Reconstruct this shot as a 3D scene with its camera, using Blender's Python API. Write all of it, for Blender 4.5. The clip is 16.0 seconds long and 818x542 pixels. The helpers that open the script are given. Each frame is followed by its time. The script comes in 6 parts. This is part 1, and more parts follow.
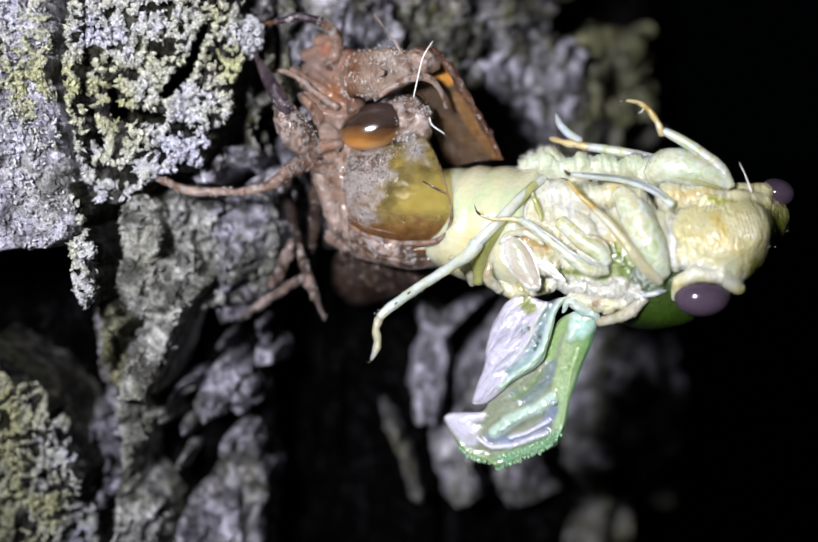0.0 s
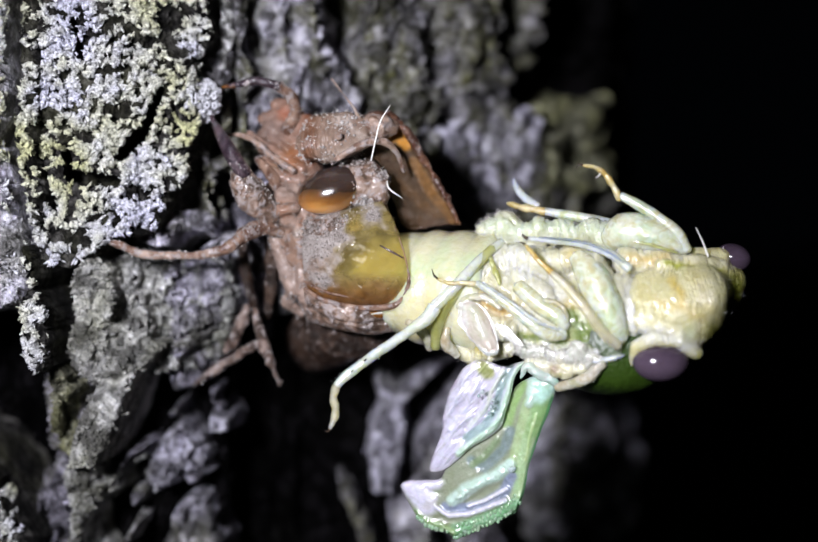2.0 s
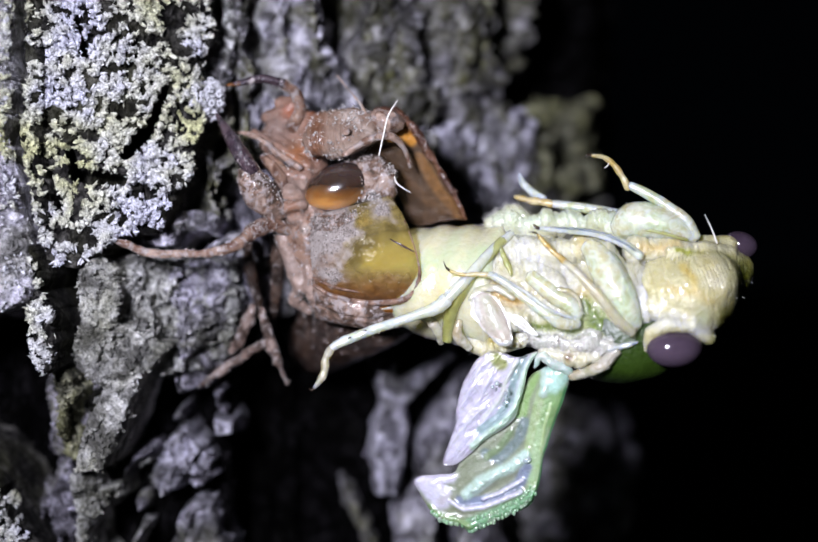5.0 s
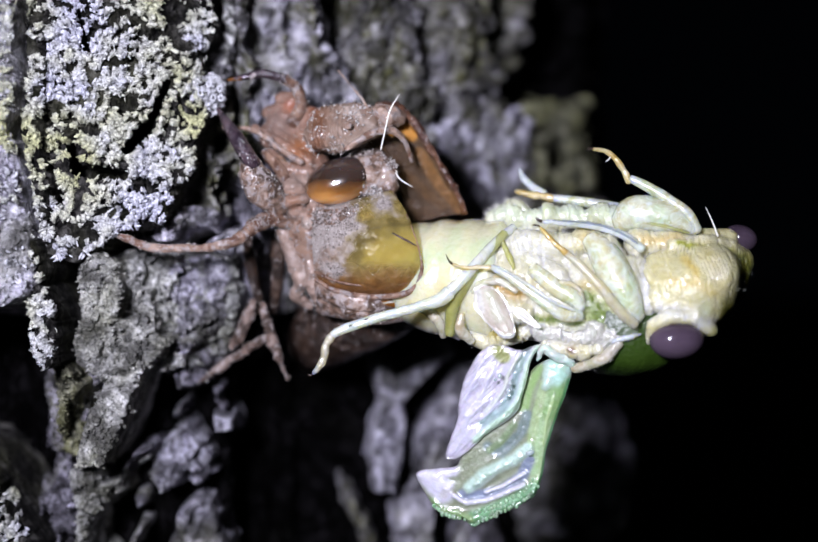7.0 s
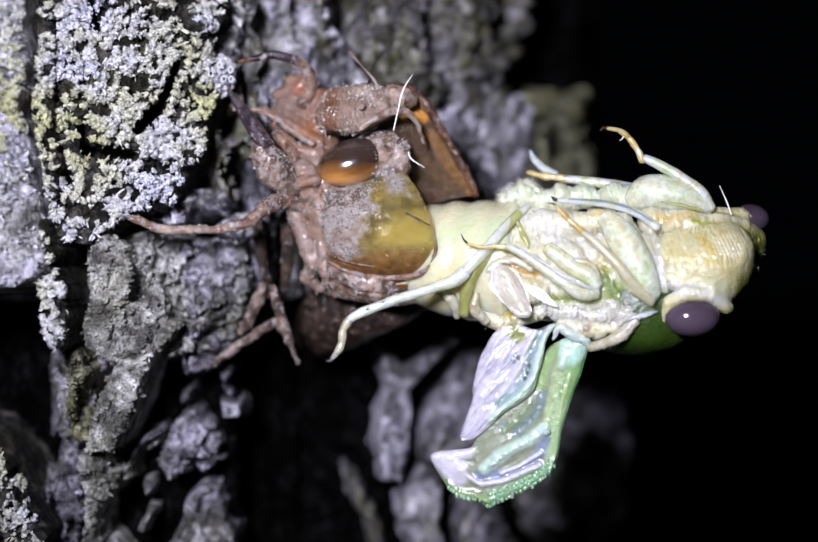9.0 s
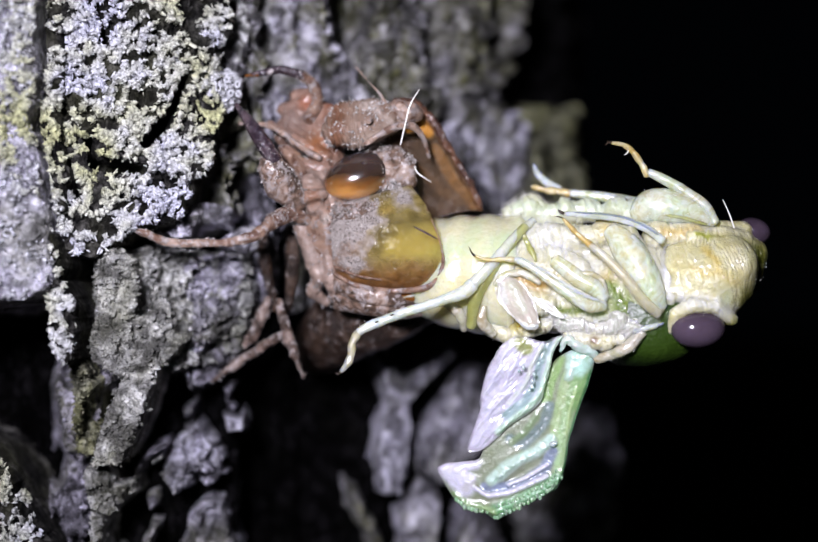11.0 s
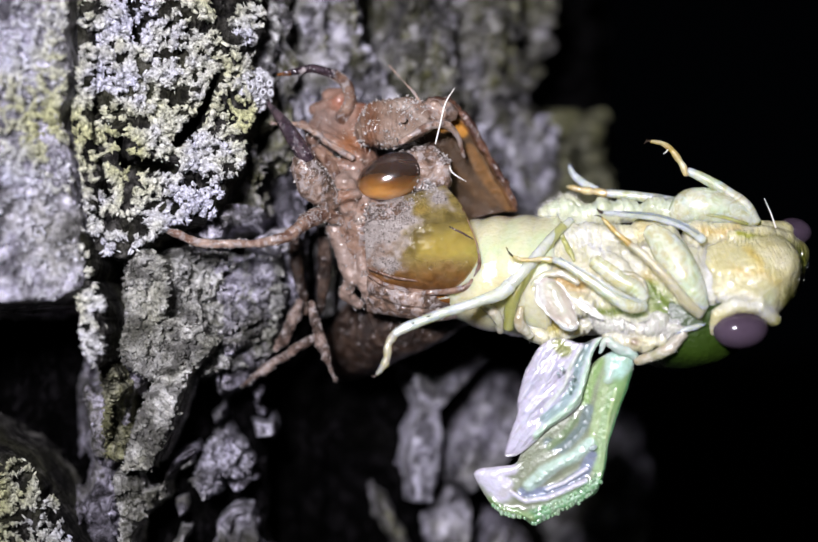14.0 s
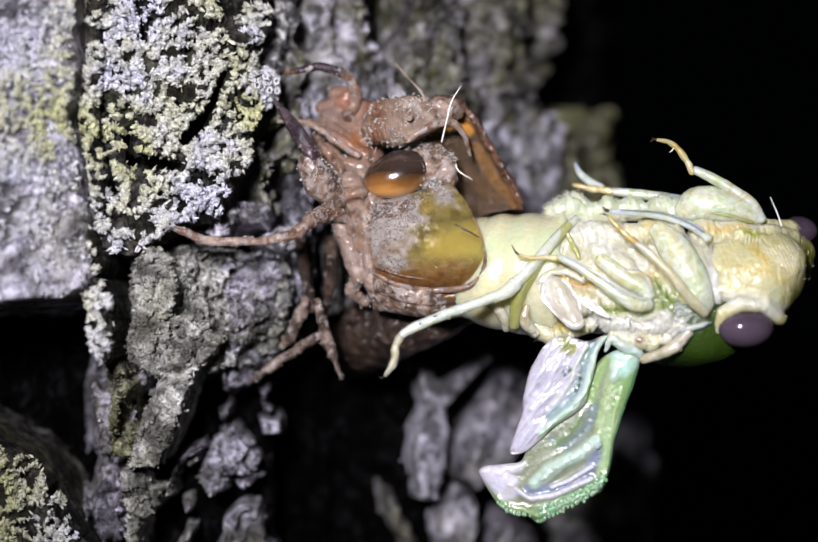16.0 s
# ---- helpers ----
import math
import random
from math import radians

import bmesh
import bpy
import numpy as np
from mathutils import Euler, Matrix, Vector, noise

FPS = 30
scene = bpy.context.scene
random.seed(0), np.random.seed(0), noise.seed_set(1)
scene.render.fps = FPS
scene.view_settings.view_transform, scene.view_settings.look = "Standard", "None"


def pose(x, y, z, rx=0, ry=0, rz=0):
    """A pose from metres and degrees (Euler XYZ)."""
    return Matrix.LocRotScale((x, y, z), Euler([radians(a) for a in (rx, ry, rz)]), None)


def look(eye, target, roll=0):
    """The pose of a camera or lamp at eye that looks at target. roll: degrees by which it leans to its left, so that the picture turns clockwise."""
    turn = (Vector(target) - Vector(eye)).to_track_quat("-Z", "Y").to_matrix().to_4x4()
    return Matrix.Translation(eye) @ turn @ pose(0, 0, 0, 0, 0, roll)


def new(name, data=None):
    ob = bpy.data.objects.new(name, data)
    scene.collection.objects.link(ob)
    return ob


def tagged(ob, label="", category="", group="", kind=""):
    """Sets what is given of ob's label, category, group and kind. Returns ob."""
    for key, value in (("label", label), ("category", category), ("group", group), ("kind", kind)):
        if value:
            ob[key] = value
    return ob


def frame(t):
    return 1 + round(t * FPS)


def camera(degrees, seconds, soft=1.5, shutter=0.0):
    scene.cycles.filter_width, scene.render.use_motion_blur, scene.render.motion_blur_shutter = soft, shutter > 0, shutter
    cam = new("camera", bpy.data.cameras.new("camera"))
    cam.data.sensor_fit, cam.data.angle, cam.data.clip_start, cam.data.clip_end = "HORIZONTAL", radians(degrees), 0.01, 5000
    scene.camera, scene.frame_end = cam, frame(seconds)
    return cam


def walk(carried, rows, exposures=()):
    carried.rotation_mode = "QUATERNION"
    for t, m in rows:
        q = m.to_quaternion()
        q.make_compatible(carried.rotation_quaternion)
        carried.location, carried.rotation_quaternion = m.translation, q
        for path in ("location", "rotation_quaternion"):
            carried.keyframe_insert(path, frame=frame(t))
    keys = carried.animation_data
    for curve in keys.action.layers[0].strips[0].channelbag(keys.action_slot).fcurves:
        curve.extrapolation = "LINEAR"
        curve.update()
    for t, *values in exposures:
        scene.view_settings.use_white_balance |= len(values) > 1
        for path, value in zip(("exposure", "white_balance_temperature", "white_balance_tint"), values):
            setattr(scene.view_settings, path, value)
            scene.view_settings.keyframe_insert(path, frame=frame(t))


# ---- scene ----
# A pale cicada leaving its nymph skin on a rough tree trunk at night, lit by one torch.
import itertools

# Lengths below are in millimetres; part() turns them into metres.
MM = 0.001
cam = camera(36, 16.0, soft=1.6)
cam.data.dof.use_dof = True
cam.data.dof.focus_distance = 0.0897
cam.data.dof.aperture_fstop = 15.0
walk(cam, [
    (0.0, pose(0.00621, -0.09311, 0.00522, 84.347, -0.823, 5.325)),
    (0.5, pose(0.00579, -0.09293, 0.00456, 85.176, -1.131, 4.456)),
    (1.0, pose(0.00436, -0.09296, 0.00440, 85.499, -1.014, 3.601)),
    (1.5, pose(0.00543, -0.09288, 0.00502, 86.999, -1.092, 3.734)),
    (2.0, pose(0.00634, -0.09233, 0.00446, 87.753, -1.070, 3.494)),
    (2.5, pose(0.00551, -0.09292, 0.00433, 88.111, -0.905, 2.905)),
    (3.0, pose(0.00441, -0.09237, 0.00318, 88.836, -0.665, 2.293)),
    (3.5, pose(0.00285, -0.09292, 0.00217, 89.165, -0.291, 1.565)),
    (4.0, pose(0.00312, -0.09261, 0.00225, 89.003, -0.144, 1.862)),
    (6.5, pose(-0.00048, -0.09261, -0.00006, 90.057, -0.005, -0.371)),
    (7.0, pose(-0.00000, -0.09280, 0.00000, 90.000, -0.000, -0.000)),
    (7.5, pose(-0.00125, -0.09314, 0.00009, 90.211, -0.041, -0.831)),
    (8.0, pose(-0.00261, -0.09314, -0.00057, 90.734, 0.168, -1.194)),
    (8.5, pose(-0.00222, -0.09226, -0.00389, 91.420, 0.450, -0.844)),
    (9.0, pose(-0.00373, -0.09238, -0.00268, 90.809, 0.262, -1.730)),
    (11.5, pose(-0.00782, -0.09286, -0.00356, 91.914, 0.499, -3.631)),
    (12.0, pose(-0.00856, -0.09190, -0.00371, 91.902, 0.610, -3.728)),
    (12.5, pose(-0.00805, -0.09173, -0.00368, 92.018, 0.544, -3.552)),
    (13.0, pose(-0.00973, -0.09135, -0.00376, 92.180, 0.614, -4.375)),
    (13.5, pose(-0.00984, -0.09156, -0.00305, 91.888, 0.462, -4.003)),
    (14.0, pose(-0.00928, -0.09111, -0.00470, 92.769, 0.422, -3.334)),
    (14.5, pose(-0.00859, -0.09166, -0.00490, 92.752, 0.390, -2.698)),
    (15.0, pose(-0.00851, -0.09121, -0.00531, 92.953, 0.362, -2.674)),
    (15.5, pose(-0.00901, -0.09074, -0.00528, 92.850, 0.359, -2.938)),
    (16.0, pose(-0.00913, -0.09133, -0.00457, 92.586, 0.301, -2.967)),
], exposures=((0.0, 0.0, 6670, 3), (1.5, 0.0, 6620, 4), (3.0, 0.0, 6470, 6), (4.2, 0.0, 6350, 8), (6.5, 0.0, 6230, 10), (9.0, 0.0, 6320, 11), (11.5, 0.0, 6480, 10), (13.0, 0.0, 6640, 9), (14.5, 0.0, 6770, 7), (16.0, 0.0, 6880, 6)))

# ---- light: a dim night sky and one torch beside the lens ----
world = bpy.data.worlds.new("night")
scene.world = world
world.use_nodes = True
world.node_tree.nodes["Background"].inputs[0].default_value = (0.10, 0.13, 0.2, 1)
world.node_tree.nodes["Background"].inputs[1].default_value = 0.004

torch = new("torch", bpy.data.lights.new("torch", "SPOT"))
torch.data.energy = 1.10
torch.data.color = (0.92, 0.90, 1.04)
torch.data.shadow_soft_size = 0.0075
torch.data.spot_size, torch.data.spot_blend = radians(54), 0.9
torch.matrix_world = look((-0.028, -0.105, 0.022), (-0.004, -0.002, 0.002))


# ---- numbers: noise, curves, solids ----
def hashed(i, seed):
    h = (i[..., 0] * 374761393 + i[..., 1] * 668265263 + i[..., 2] * 2147483647 + seed * 974634777) & 0xFFFFFFFF
    h = ((h ^ (h >> 13)) * 1274126177) & 0xFFFFFFFF
    return ((h ^ (h >> 16)) & 0xFFFFFF) / 16777215.0


def grain(p, seed=0):
    """Smooth noise, 0 to 1, at points p of shape (..., 3)."""
    p = np.asarray(p, float)
    i = np.floor(p).astype(np.int64)
    f = p - i
    f = f * f * (3 - 2 * f)
    total = 0
    for a in (0, 1):
        for b in (0, 1):
            for c in (0, 1):
                w = (f[..., 0] if a else 1 - f[..., 0]) * (f[..., 1] if b else 1 - f[..., 1]) * (f[..., 2] if c else 1 - f[..., 2])
                total = total + w * hashed(i + np.array((a, b, c)), seed)
    return total


def fbm(p, size, octaves=4, seed=0):
    """Layered noise, about -0.5 to 0.5; size is the coarsest feature in mm."""
    p = np.asarray(p, float) / size
    total, weight, norm = 0, 1.0, 0.0
    for k in range(octaves):
        total = total + weight * (grain(p * 2 ** k, seed + 17 * k) - 0.5)
        norm += weight
        weight *= 0.55
    return total / norm


def smooth(x, a, b):
    x = np.clip((x - a) / (b - a), 0, 1)
    return x * x * (3 - 2 * x)


def curve(points, n):
    """A smooth curve through the points (any number of columns), sampled n times."""
    p = np.asarray(points, float)
    if len(p) == 2:
        return p[0] + (p[1] - p[0]) * np.linspace(0, 1, n)[:, None]
    q = np.vstack([2 * p[0] - p[1], p, 2 * p[-1] - p[-2]])
    step = np.linalg.norm(np.diff(p[:, :3], axis=0), axis=1)
    at = np.concatenate([[0], np.cumsum(step)]) / step.sum()
    out = []
    for u in np.linspace(0, 1, n):
        k = min(np.searchsorted(at, u, side="right") - 1, len(p) - 2)
        f = (u - at[k]) / (at[k + 1] - at[k])
        a, b, c, d = q[k:k + 4]
        out.append(0.5 * (2 * b + (c - a) * f + (2 * a - 5 * b + 4 * c - d) * f ** 2 + (3 * b - a - 3 * c + d) * f ** 3))
    return np.array(out)


def unit(v):
    v = np.asarray(v, float)
    return v / np.maximum(np.linalg.norm(v, axis=-1, keepdims=True), 1e-12)


def joined(*geos):
    verts, faces, n = [], [], 0
    for v, f in geos:
        verts.append(np.asarray(v, float))
        faces += [[i + n for i in face] for face in f]
        n += len(v)
    return np.vstack(verts), faces


def tube(points, n=24, sides=12, wide=1.0, up=(0, -1, 0.3), rough=0.0, rings=None, seed=3, crease=0.0):
    """A tapered limb: points are (x, y, z, radius); wide stretches it across `up`."""
    length = np.linalg.norm(np.diff(np.asarray(points, float)[:, :3], axis=0), axis=1).sum()
    n = min(max(n, int(length / 0.13)), 130)
    sides = max(sides, 18) if rough else sides
    c = curve(points, n)
    centre, radius = c[:, :3], np.maximum(c[:, 3], 0.01)
    tangent = unit(np.gradient(centre, axis=0))
    side = unit(np.cross(tangent, np.asarray(up, float)))
    other = np.cross(side, tangent)
    ang = np.arange(sides) * 2 * math.pi / sides
    if rings:
        arc = np.concatenate([[0], np.cumsum(np.linalg.norm(np.diff(centre, axis=0), axis=1))])
        radius = radius * (1 + rings[1] * np.abs(np.sin(math.pi * arc / rings[0])) - rings[1])
    ring = np.cos(ang)[None, :, None] * side[:, None] * wide + np.sin(ang)[None, :, None] * other[:, None]
    v = centre[:, None] + ring * radius[:, None, None]
    if rough:
        v = v + ring * (rough * fbm(v, 0.9, 3, seed) + 0.5 * rough * fbm(v, 0.32, 2, seed + 1) - crease * smooth(0.07 - np.abs(fbm(v, 0.8, 2, seed + 2)), 0, 0.07))[..., None]
    v = np.vstack([v.reshape(-1, 3), centre[0] - tangent[0] * radius[0] * 0.6, centre[-1] + tangent[-1] * radius[-1] * 0.6])
    f = [[i * sides + j, i * sides + (j + 1) % sides, (i + 1) * sides + (j + 1) % sides, (i + 1) * sides + j] for i in range(n - 1) for j in range(sides)]
    a, b = len(v) - 2, len(v) - 1
    f += [[a, (j + 1) % sides, j] for j in range(sides)] + [[b, (n - 1) * sides + j, (n - 1) * sides + (j + 1) % sides] for j in range(sides)]
    return v, f


def blob(centre, ax, ay, az, nu=36, nv=24, rough=0.0, size=1.5, seed=5, relief=None):
    """An ellipsoid on three half axes (vectors), roughened; relief(x, y, z) adds a height on the unit ball."""
    th = np.linspace(0, math.pi, nv)[:, None]
    ph = (np.arange(nu) * 2 * math.pi / nu)[None, :]
    d = np.stack([np.sin(th) * np.cos(ph), np.sin(th) * np.sin(ph), np.cos(th) + 0 * ph], -1)
    frame_ = np.array([ax, ay, az], float)
    v = np.asarray(centre, float) + d @ frame_
    out = unit(d @ np.linalg.inv(frame_).T)
    if rough:
        v = v + out * (rough * 2 * fbm(v, size, 4, seed) )[..., None]
    if relief:
        v = v + out * relief(d[..., 0], d[..., 1], d[..., 2])[..., None]
    f = [[i * nu + j, i * nu + (j + 1) % nu, (i + 1) * nu + (j + 1) % nu, (i + 1) * nu + j] for i in range(nv - 1) for j in range(nu)]
    return v.reshape(-1, 3), f


def ribbon(left, right, nu=40, nv=20, bulge=0.0, thick=0.12, rough=0.0, size=1.2, seed=7, relief=None, full=0.5):
    """A thin shaped skin between two edge curves, arched by bulge, with real thickness."""
    a, b = curve(left, nu), curve(right, nu)
    v = np.linspace(0, 1, nv)[None, :, None]
    p = a[:, None] * (1 - v) + b[:, None] * v
    nrm = unit(np.cross(np.gradient(p, axis=0), np.gradient(p, axis=1)))
    if nrm[..., 1].mean() > 0:
        nrm = -nrm
    nrm = unit(nrm.mean((0, 1)) * 0.6 + nrm * 0.4)
    u, w = np.linspace(0, 1, nu)[:, None], np.linspace(0, 1, nv)[None, :]
    h = bulge * (4 * w * (1 - w)) * (4 * u * (1 - u)) ** full
    if rough:
        h = h + rough * 2 * fbm(p, size, 4, seed)
    if relief:
        h = h + relief(u, w)
    p = p + nrm * h[..., None]
    back = p - nrm * thick
    n = nu * nv
    verts = np.vstack([p.reshape(-1, 3), back.reshape(-1, 3)])
    f = []
    for i in range(nu - 1):
        for j in range(nv - 1):
            q = [i * nv + j, i * nv + j + 1, (i + 1) * nv + j + 1, (i + 1) * nv + j]
            f += [q, [k + n for k in reversed(q)]]
    edge = [j for j in range(nv)] + [i * nv + nv - 1 for i in range(1, nu)] + [(nu - 1) * nv + j for j in range(nv - 2, -1, -1)] + [i * nv for i in range(nu - 2, 0, -1)]
    f += [[edge[k], edge[k] + n, edge[(k + 1) % len(edge)] + n, edge[(k + 1) % len(edge)]] for k in range(len(edge))]
    return verts, f


BALL = None


def lumps(centres, radii, seed=1, squash=0.35, flat=0.6, long=1.15):
    """Many small uneven grains in one mesh."""
    global BALL
    if BALL is None:
        bm = bmesh.new()
        bmesh.ops.create_icosphere(bm, subdivisions=1, radius=1)
        BALL = np.array([v.co[:] for v in bm.verts]), np.array([[v.index for v in f.verts] for f in bm.faces])
        bm.free()
    rng = np.random.default_rng(seed)
    n = len(centres)
    turn, _ = np.linalg.qr(rng.normal(size=(n, 3, 3)))
    scale = (1 + squash * rng.uniform(-1, 1, (n, 1, 3))) * np.array((long, 0.9, flat))
    shape = BALL[0][None] * (1 + 0.4 * rng.uniform(-1, 1, (n, len(BALL[0]), 1)))
    v = (shape * scale) @ turn * np.asarray(radii)[:, None, None] + np.asarray(centres)[:, None]
    f = (BALL[1][None] + (np.arange(n) * len(BALL[0]))[:, None, None]).reshape(-1, 3)
    return v.reshape(-1, 3), f


def union(a, b, k):
    """Two solids run together over k mm."""
    h = np.clip(0.5 + 0.5 * (b - a) / k, 0, 1)
    return b * (1 - h) + a * h - k * h * (1 - h)


def rod(p, path):
    """Distance to a chain of tapered rods; path holds (x, y, z, radius)."""
    best = None
    for a, b in zip(path, path[1:]):
        a, b = np.asarray(a, np.float32), np.asarray(b, np.float32)
        pa, ba = p - a[:3], (b - a)[:3]
        h = np.clip((pa @ ba) / (ba @ ba + 1e-9), 0, 1)
        d = np.sqrt(((pa - h[..., None] * ba) ** 2).sum(-1)) - (a[3] + (b[3] - a[3]) * h)
        best = d if best is None else np.minimum(best, d)
    return best


def egg(p, centre, ax, ay, az):
    """Distance to an ellipsoid on three half axes."""
    inv = np.linalg.inv(np.array([ax, ay, az], float)).astype(np.float32)
    q = (p - np.asarray(centre, np.float32)) @ inv
    k = np.sqrt((q ** 2).sum(-1))
    g = np.sqrt(((q @ inv.T) ** 2).sum(-1))
    return k * (k - 1) / np.maximum(g, 1e-6)


def solid(field, lo, hi, step):
    """The skin of a field of distances as a mesh, with its outward normals."""
    lo, hi = np.asarray(lo, float), np.asarray(hi, float)
    size = np.ceil((hi - lo) / step).astype(int) + 1
    axes = [lo[k] + step * np.arange(size[k]) for k in range(3)]
    d = field(np.stack(np.meshgrid(*axes, indexing="ij"), -1).astype(np.float32))
    full = d < 0
    corner = list(itertools.product((0, 1), repeat=3))

    def at(a, c):
        return a[tuple(slice(c[k], a.shape[k] - 1 + c[k]) for k in range(3))]

    count = sum(at(full, c).astype(np.int8) for c in corner)
    cell = np.argwhere((count > 0) & (count < 8))
    number = np.full(np.array(d.shape) - 1, -1, int)
    number[tuple(cell.T)] = np.arange(len(cell))
    total, hits = np.zeros((len(cell), 3)), np.zeros(len(cell))
    for a in corner:
        for k in range(3):
            if a[k]:
                continue
            b = tuple(a[j] + (j == k) for j in range(3))
            da, db = d[tuple((cell + a).T)], d[tuple((cell + b).T)]
            cut = (da < 0) != (db < 0)
            f = np.where(cut, da / np.where(cut, da - db, 1), 0)
            total += np.where(cut[:, None], np.array(a) + f[:, None] * (np.array(b) - np.array(a)), 0)
            hits += cut
    v = lo + step * (cell + total / hits[:, None])
    faces = []
    for k in range(3):
        i, j = (k + 1) % 3, (k + 2) % 3
        ahead = np.roll(full, -1, k)
        edge = full != ahead
        edge[tuple(slice(-1, None) if m == k else slice(None) for m in range(3))] = False
        e = np.argwhere(edge)
        e = e[(e[:, i] > 0) & (e[:, j] > 0) & (e[:, i] < size[i] - 1) & (e[:, j] < size[j] - 1)]
        oi, oj = np.eye(3, dtype=int)[i], np.eye(3, dtype=int)[j]
        quad = np.stack([number[tuple((e - o).T)] for o in (0 * oi, oi, oi + oj, oj)], -1)
        out = full[tuple(e.T)]
        faces.append(np.where(out[:, None], quad, quad[:, ::-1]))
    faces = np.vstack(faces)
    faces = faces[(faces >= 0).all(1)]
    tiny = 0.05
    grad = np.stack([field((v + tiny * o).astype(np.float32)) - field((v - tiny * o).astype(np.float32)) for o in np.eye(3)], -1)
    return v, faces, unit(grad)


def stained(p, base, spots, mottle=0.0):
    """Pigment at points p: a base colour with soft spots of (place, radius, colour)."""
    col = np.tile(np.asarray(base, float), (len(p), 1))
    flat = np.array((1, 0.3, 1))
    wob = (p + 0.9 * np.stack([fbm(p + 9 * k, 1.1, 3, 70 + k) for k in range(3)], -1)) * flat
    for place, radius, tone in spots:
        place = np.atleast_2d(np.asarray(place, float)) * flat
        if len(place) > 1:
            dist = rod(wob.astype(np.float32), [(*q, 0.0) for q in place])
        else:
            dist = np.linalg.norm(wob - place[0], axis=1)
        w = np.exp(-(dist / radius) ** 2)[:, None]
        col = col * (1 - w) + np.asarray(tone, float) * w
    patch_ = (mottle * smooth(fbm(p + 17, 1.7, 4, 83), 0.0, 0.16))[:, None]
    return (col * (1 - patch_ * np.array((0.03, 0.09, 0.30)))) ** 2.0


def sheet(outline, plane, base, strokes, step=0.06, puff=0.12, thick=0.14, pleat=None, seed=1, ragged=0.12):
    """A thin soft pad in the upright plane y = plane(x, z): strokes are (line, width, height, colour) of ridges and bands."""
    p = curve(list(outline) + [outline[0]], 5 * len(outline))[:-1]
    lo, hi = p.min(0) - 0.3, p.max(0) + 0.3
    x, z = np.meshgrid(np.arange(lo[0], hi[0], step), np.arange(lo[1], hi[1], step))
    q = np.stack([x, z, 0 * x + seed * 3.1], -1)
    d = inside(p, x, z) + ragged * fbm(q, 0.9, 3, seed)
    gz, gx = np.gradient(d, step)
    out = np.where(d < 0, -d, 0)
    keep = (d[:-1, :-1] > 0) | (d[1:, 1:] > 0) | (d[1:, :-1] > 0) | (d[:-1, 1:] > 0)
    x, z = x + out * gx, z + out * gz
    d = np.maximum(d, 0)
    h, col = puff * smooth(d, 0, 0.6), np.tile(np.asarray(base, float), (*x.shape, 1))
    wob = 0.22 * fbm(q + 5, 0.8, 3, seed + 2)
    flat = np.stack([x + wob, z + wob, 0 * x], -1).astype(np.float32)
    for line, width, height, tone in strokes:
        dist = rod(flat, [(a, b, 0, 0) for a, b in line])
        w = np.exp(-(np.maximum(dist, 0) / width) ** 2)
        h = h + height * w * (1 + (0.9 if width < 0.5 else 0.25) * fbm(q, 0.4, 2, seed + 4))
        if tone is not None:
            w = smooth(w, 0.15, 0.75)[..., None]
            col = col * (1 - w) + np.asarray(tone) * w
    if pleat:
        (a, b), spacing, amp = pleat
        n = math.hypot(a, b)
        along, over = (x * a + z * b) / n, (x * b - z * a) / n
        h = h + amp * 2 * (fbm(np.stack([over / spacing + 0.5 * np.sin(along * 0.9), along * 0.28 / spacing, 0 * x], -1), 1.0, 3, seed + 6) + 0.3 * fbm(np.stack([over * 2.6 / spacing, along * 0.4, 0 * x], -1), 1.0, 2, seed + 7))
    h = h + 0.02 * fbm(q, 0.4, 2, seed + 9)
    fall, y = smooth(d, 0, 0.22), plane(x, z)
    front = np.stack([x, y - h * fall, z], -1).reshape(-1, 3)
    back = np.stack([x, y + thick * fall, z], -1).reshape(-1, 3)
    f = grid_faces(*x.shape, keep)
    used = np.unique(f)
    number = np.zeros(len(front), int)
    number[used] = np.arange(len(used))
    f = number[f]
    return (np.vstack([front[used], back[used]]), np.vstack([f, f[:, ::-1] + len(used)])), np.vstack([col.reshape(-1, 3)[used] ** 1.6] * 2)


PLACE = {}


def part(name, geo, material, parent=None, label="", flat=False, origin=None, tint=None):
    """Links (vertices in mm, faces) as one mesh object, under a thing or a part; tint is a pigment for each vertex."""
    verts, faces = geo
    base = np.zeros(3) if origin is None else np.asarray(origin, float)
    mesh = bpy.data.meshes.new(name)
    mesh.from_pydata(((np.asarray(verts, float) - base) * MM).tolist(), [], faces.tolist() if isinstance(faces, np.ndarray) else faces)
    mesh.update()
    if not flat:
        mesh.polygons.foreach_set("use_smooth", [True] * len(mesh.polygons))
    mesh.materials.append(material)
    if tint is not None:
        mesh.attributes.new("pigment", "FLOAT_COLOR", "POINT").data.foreach_set("color", (tint if tint.shape[1] == 4 else np.column_stack([tint, np.ones(len(tint))])).ravel().astype(np.float32))
    ob = new(name, mesh)
    PLACE[ob.name] = Vector(base) * MM
    ob.parent = parent
    ob.location = PLACE[ob.name] - (PLACE.get(parent.name, parent.location) if parent else Vector())
    if label:
        ob["label"] = label
    return ob


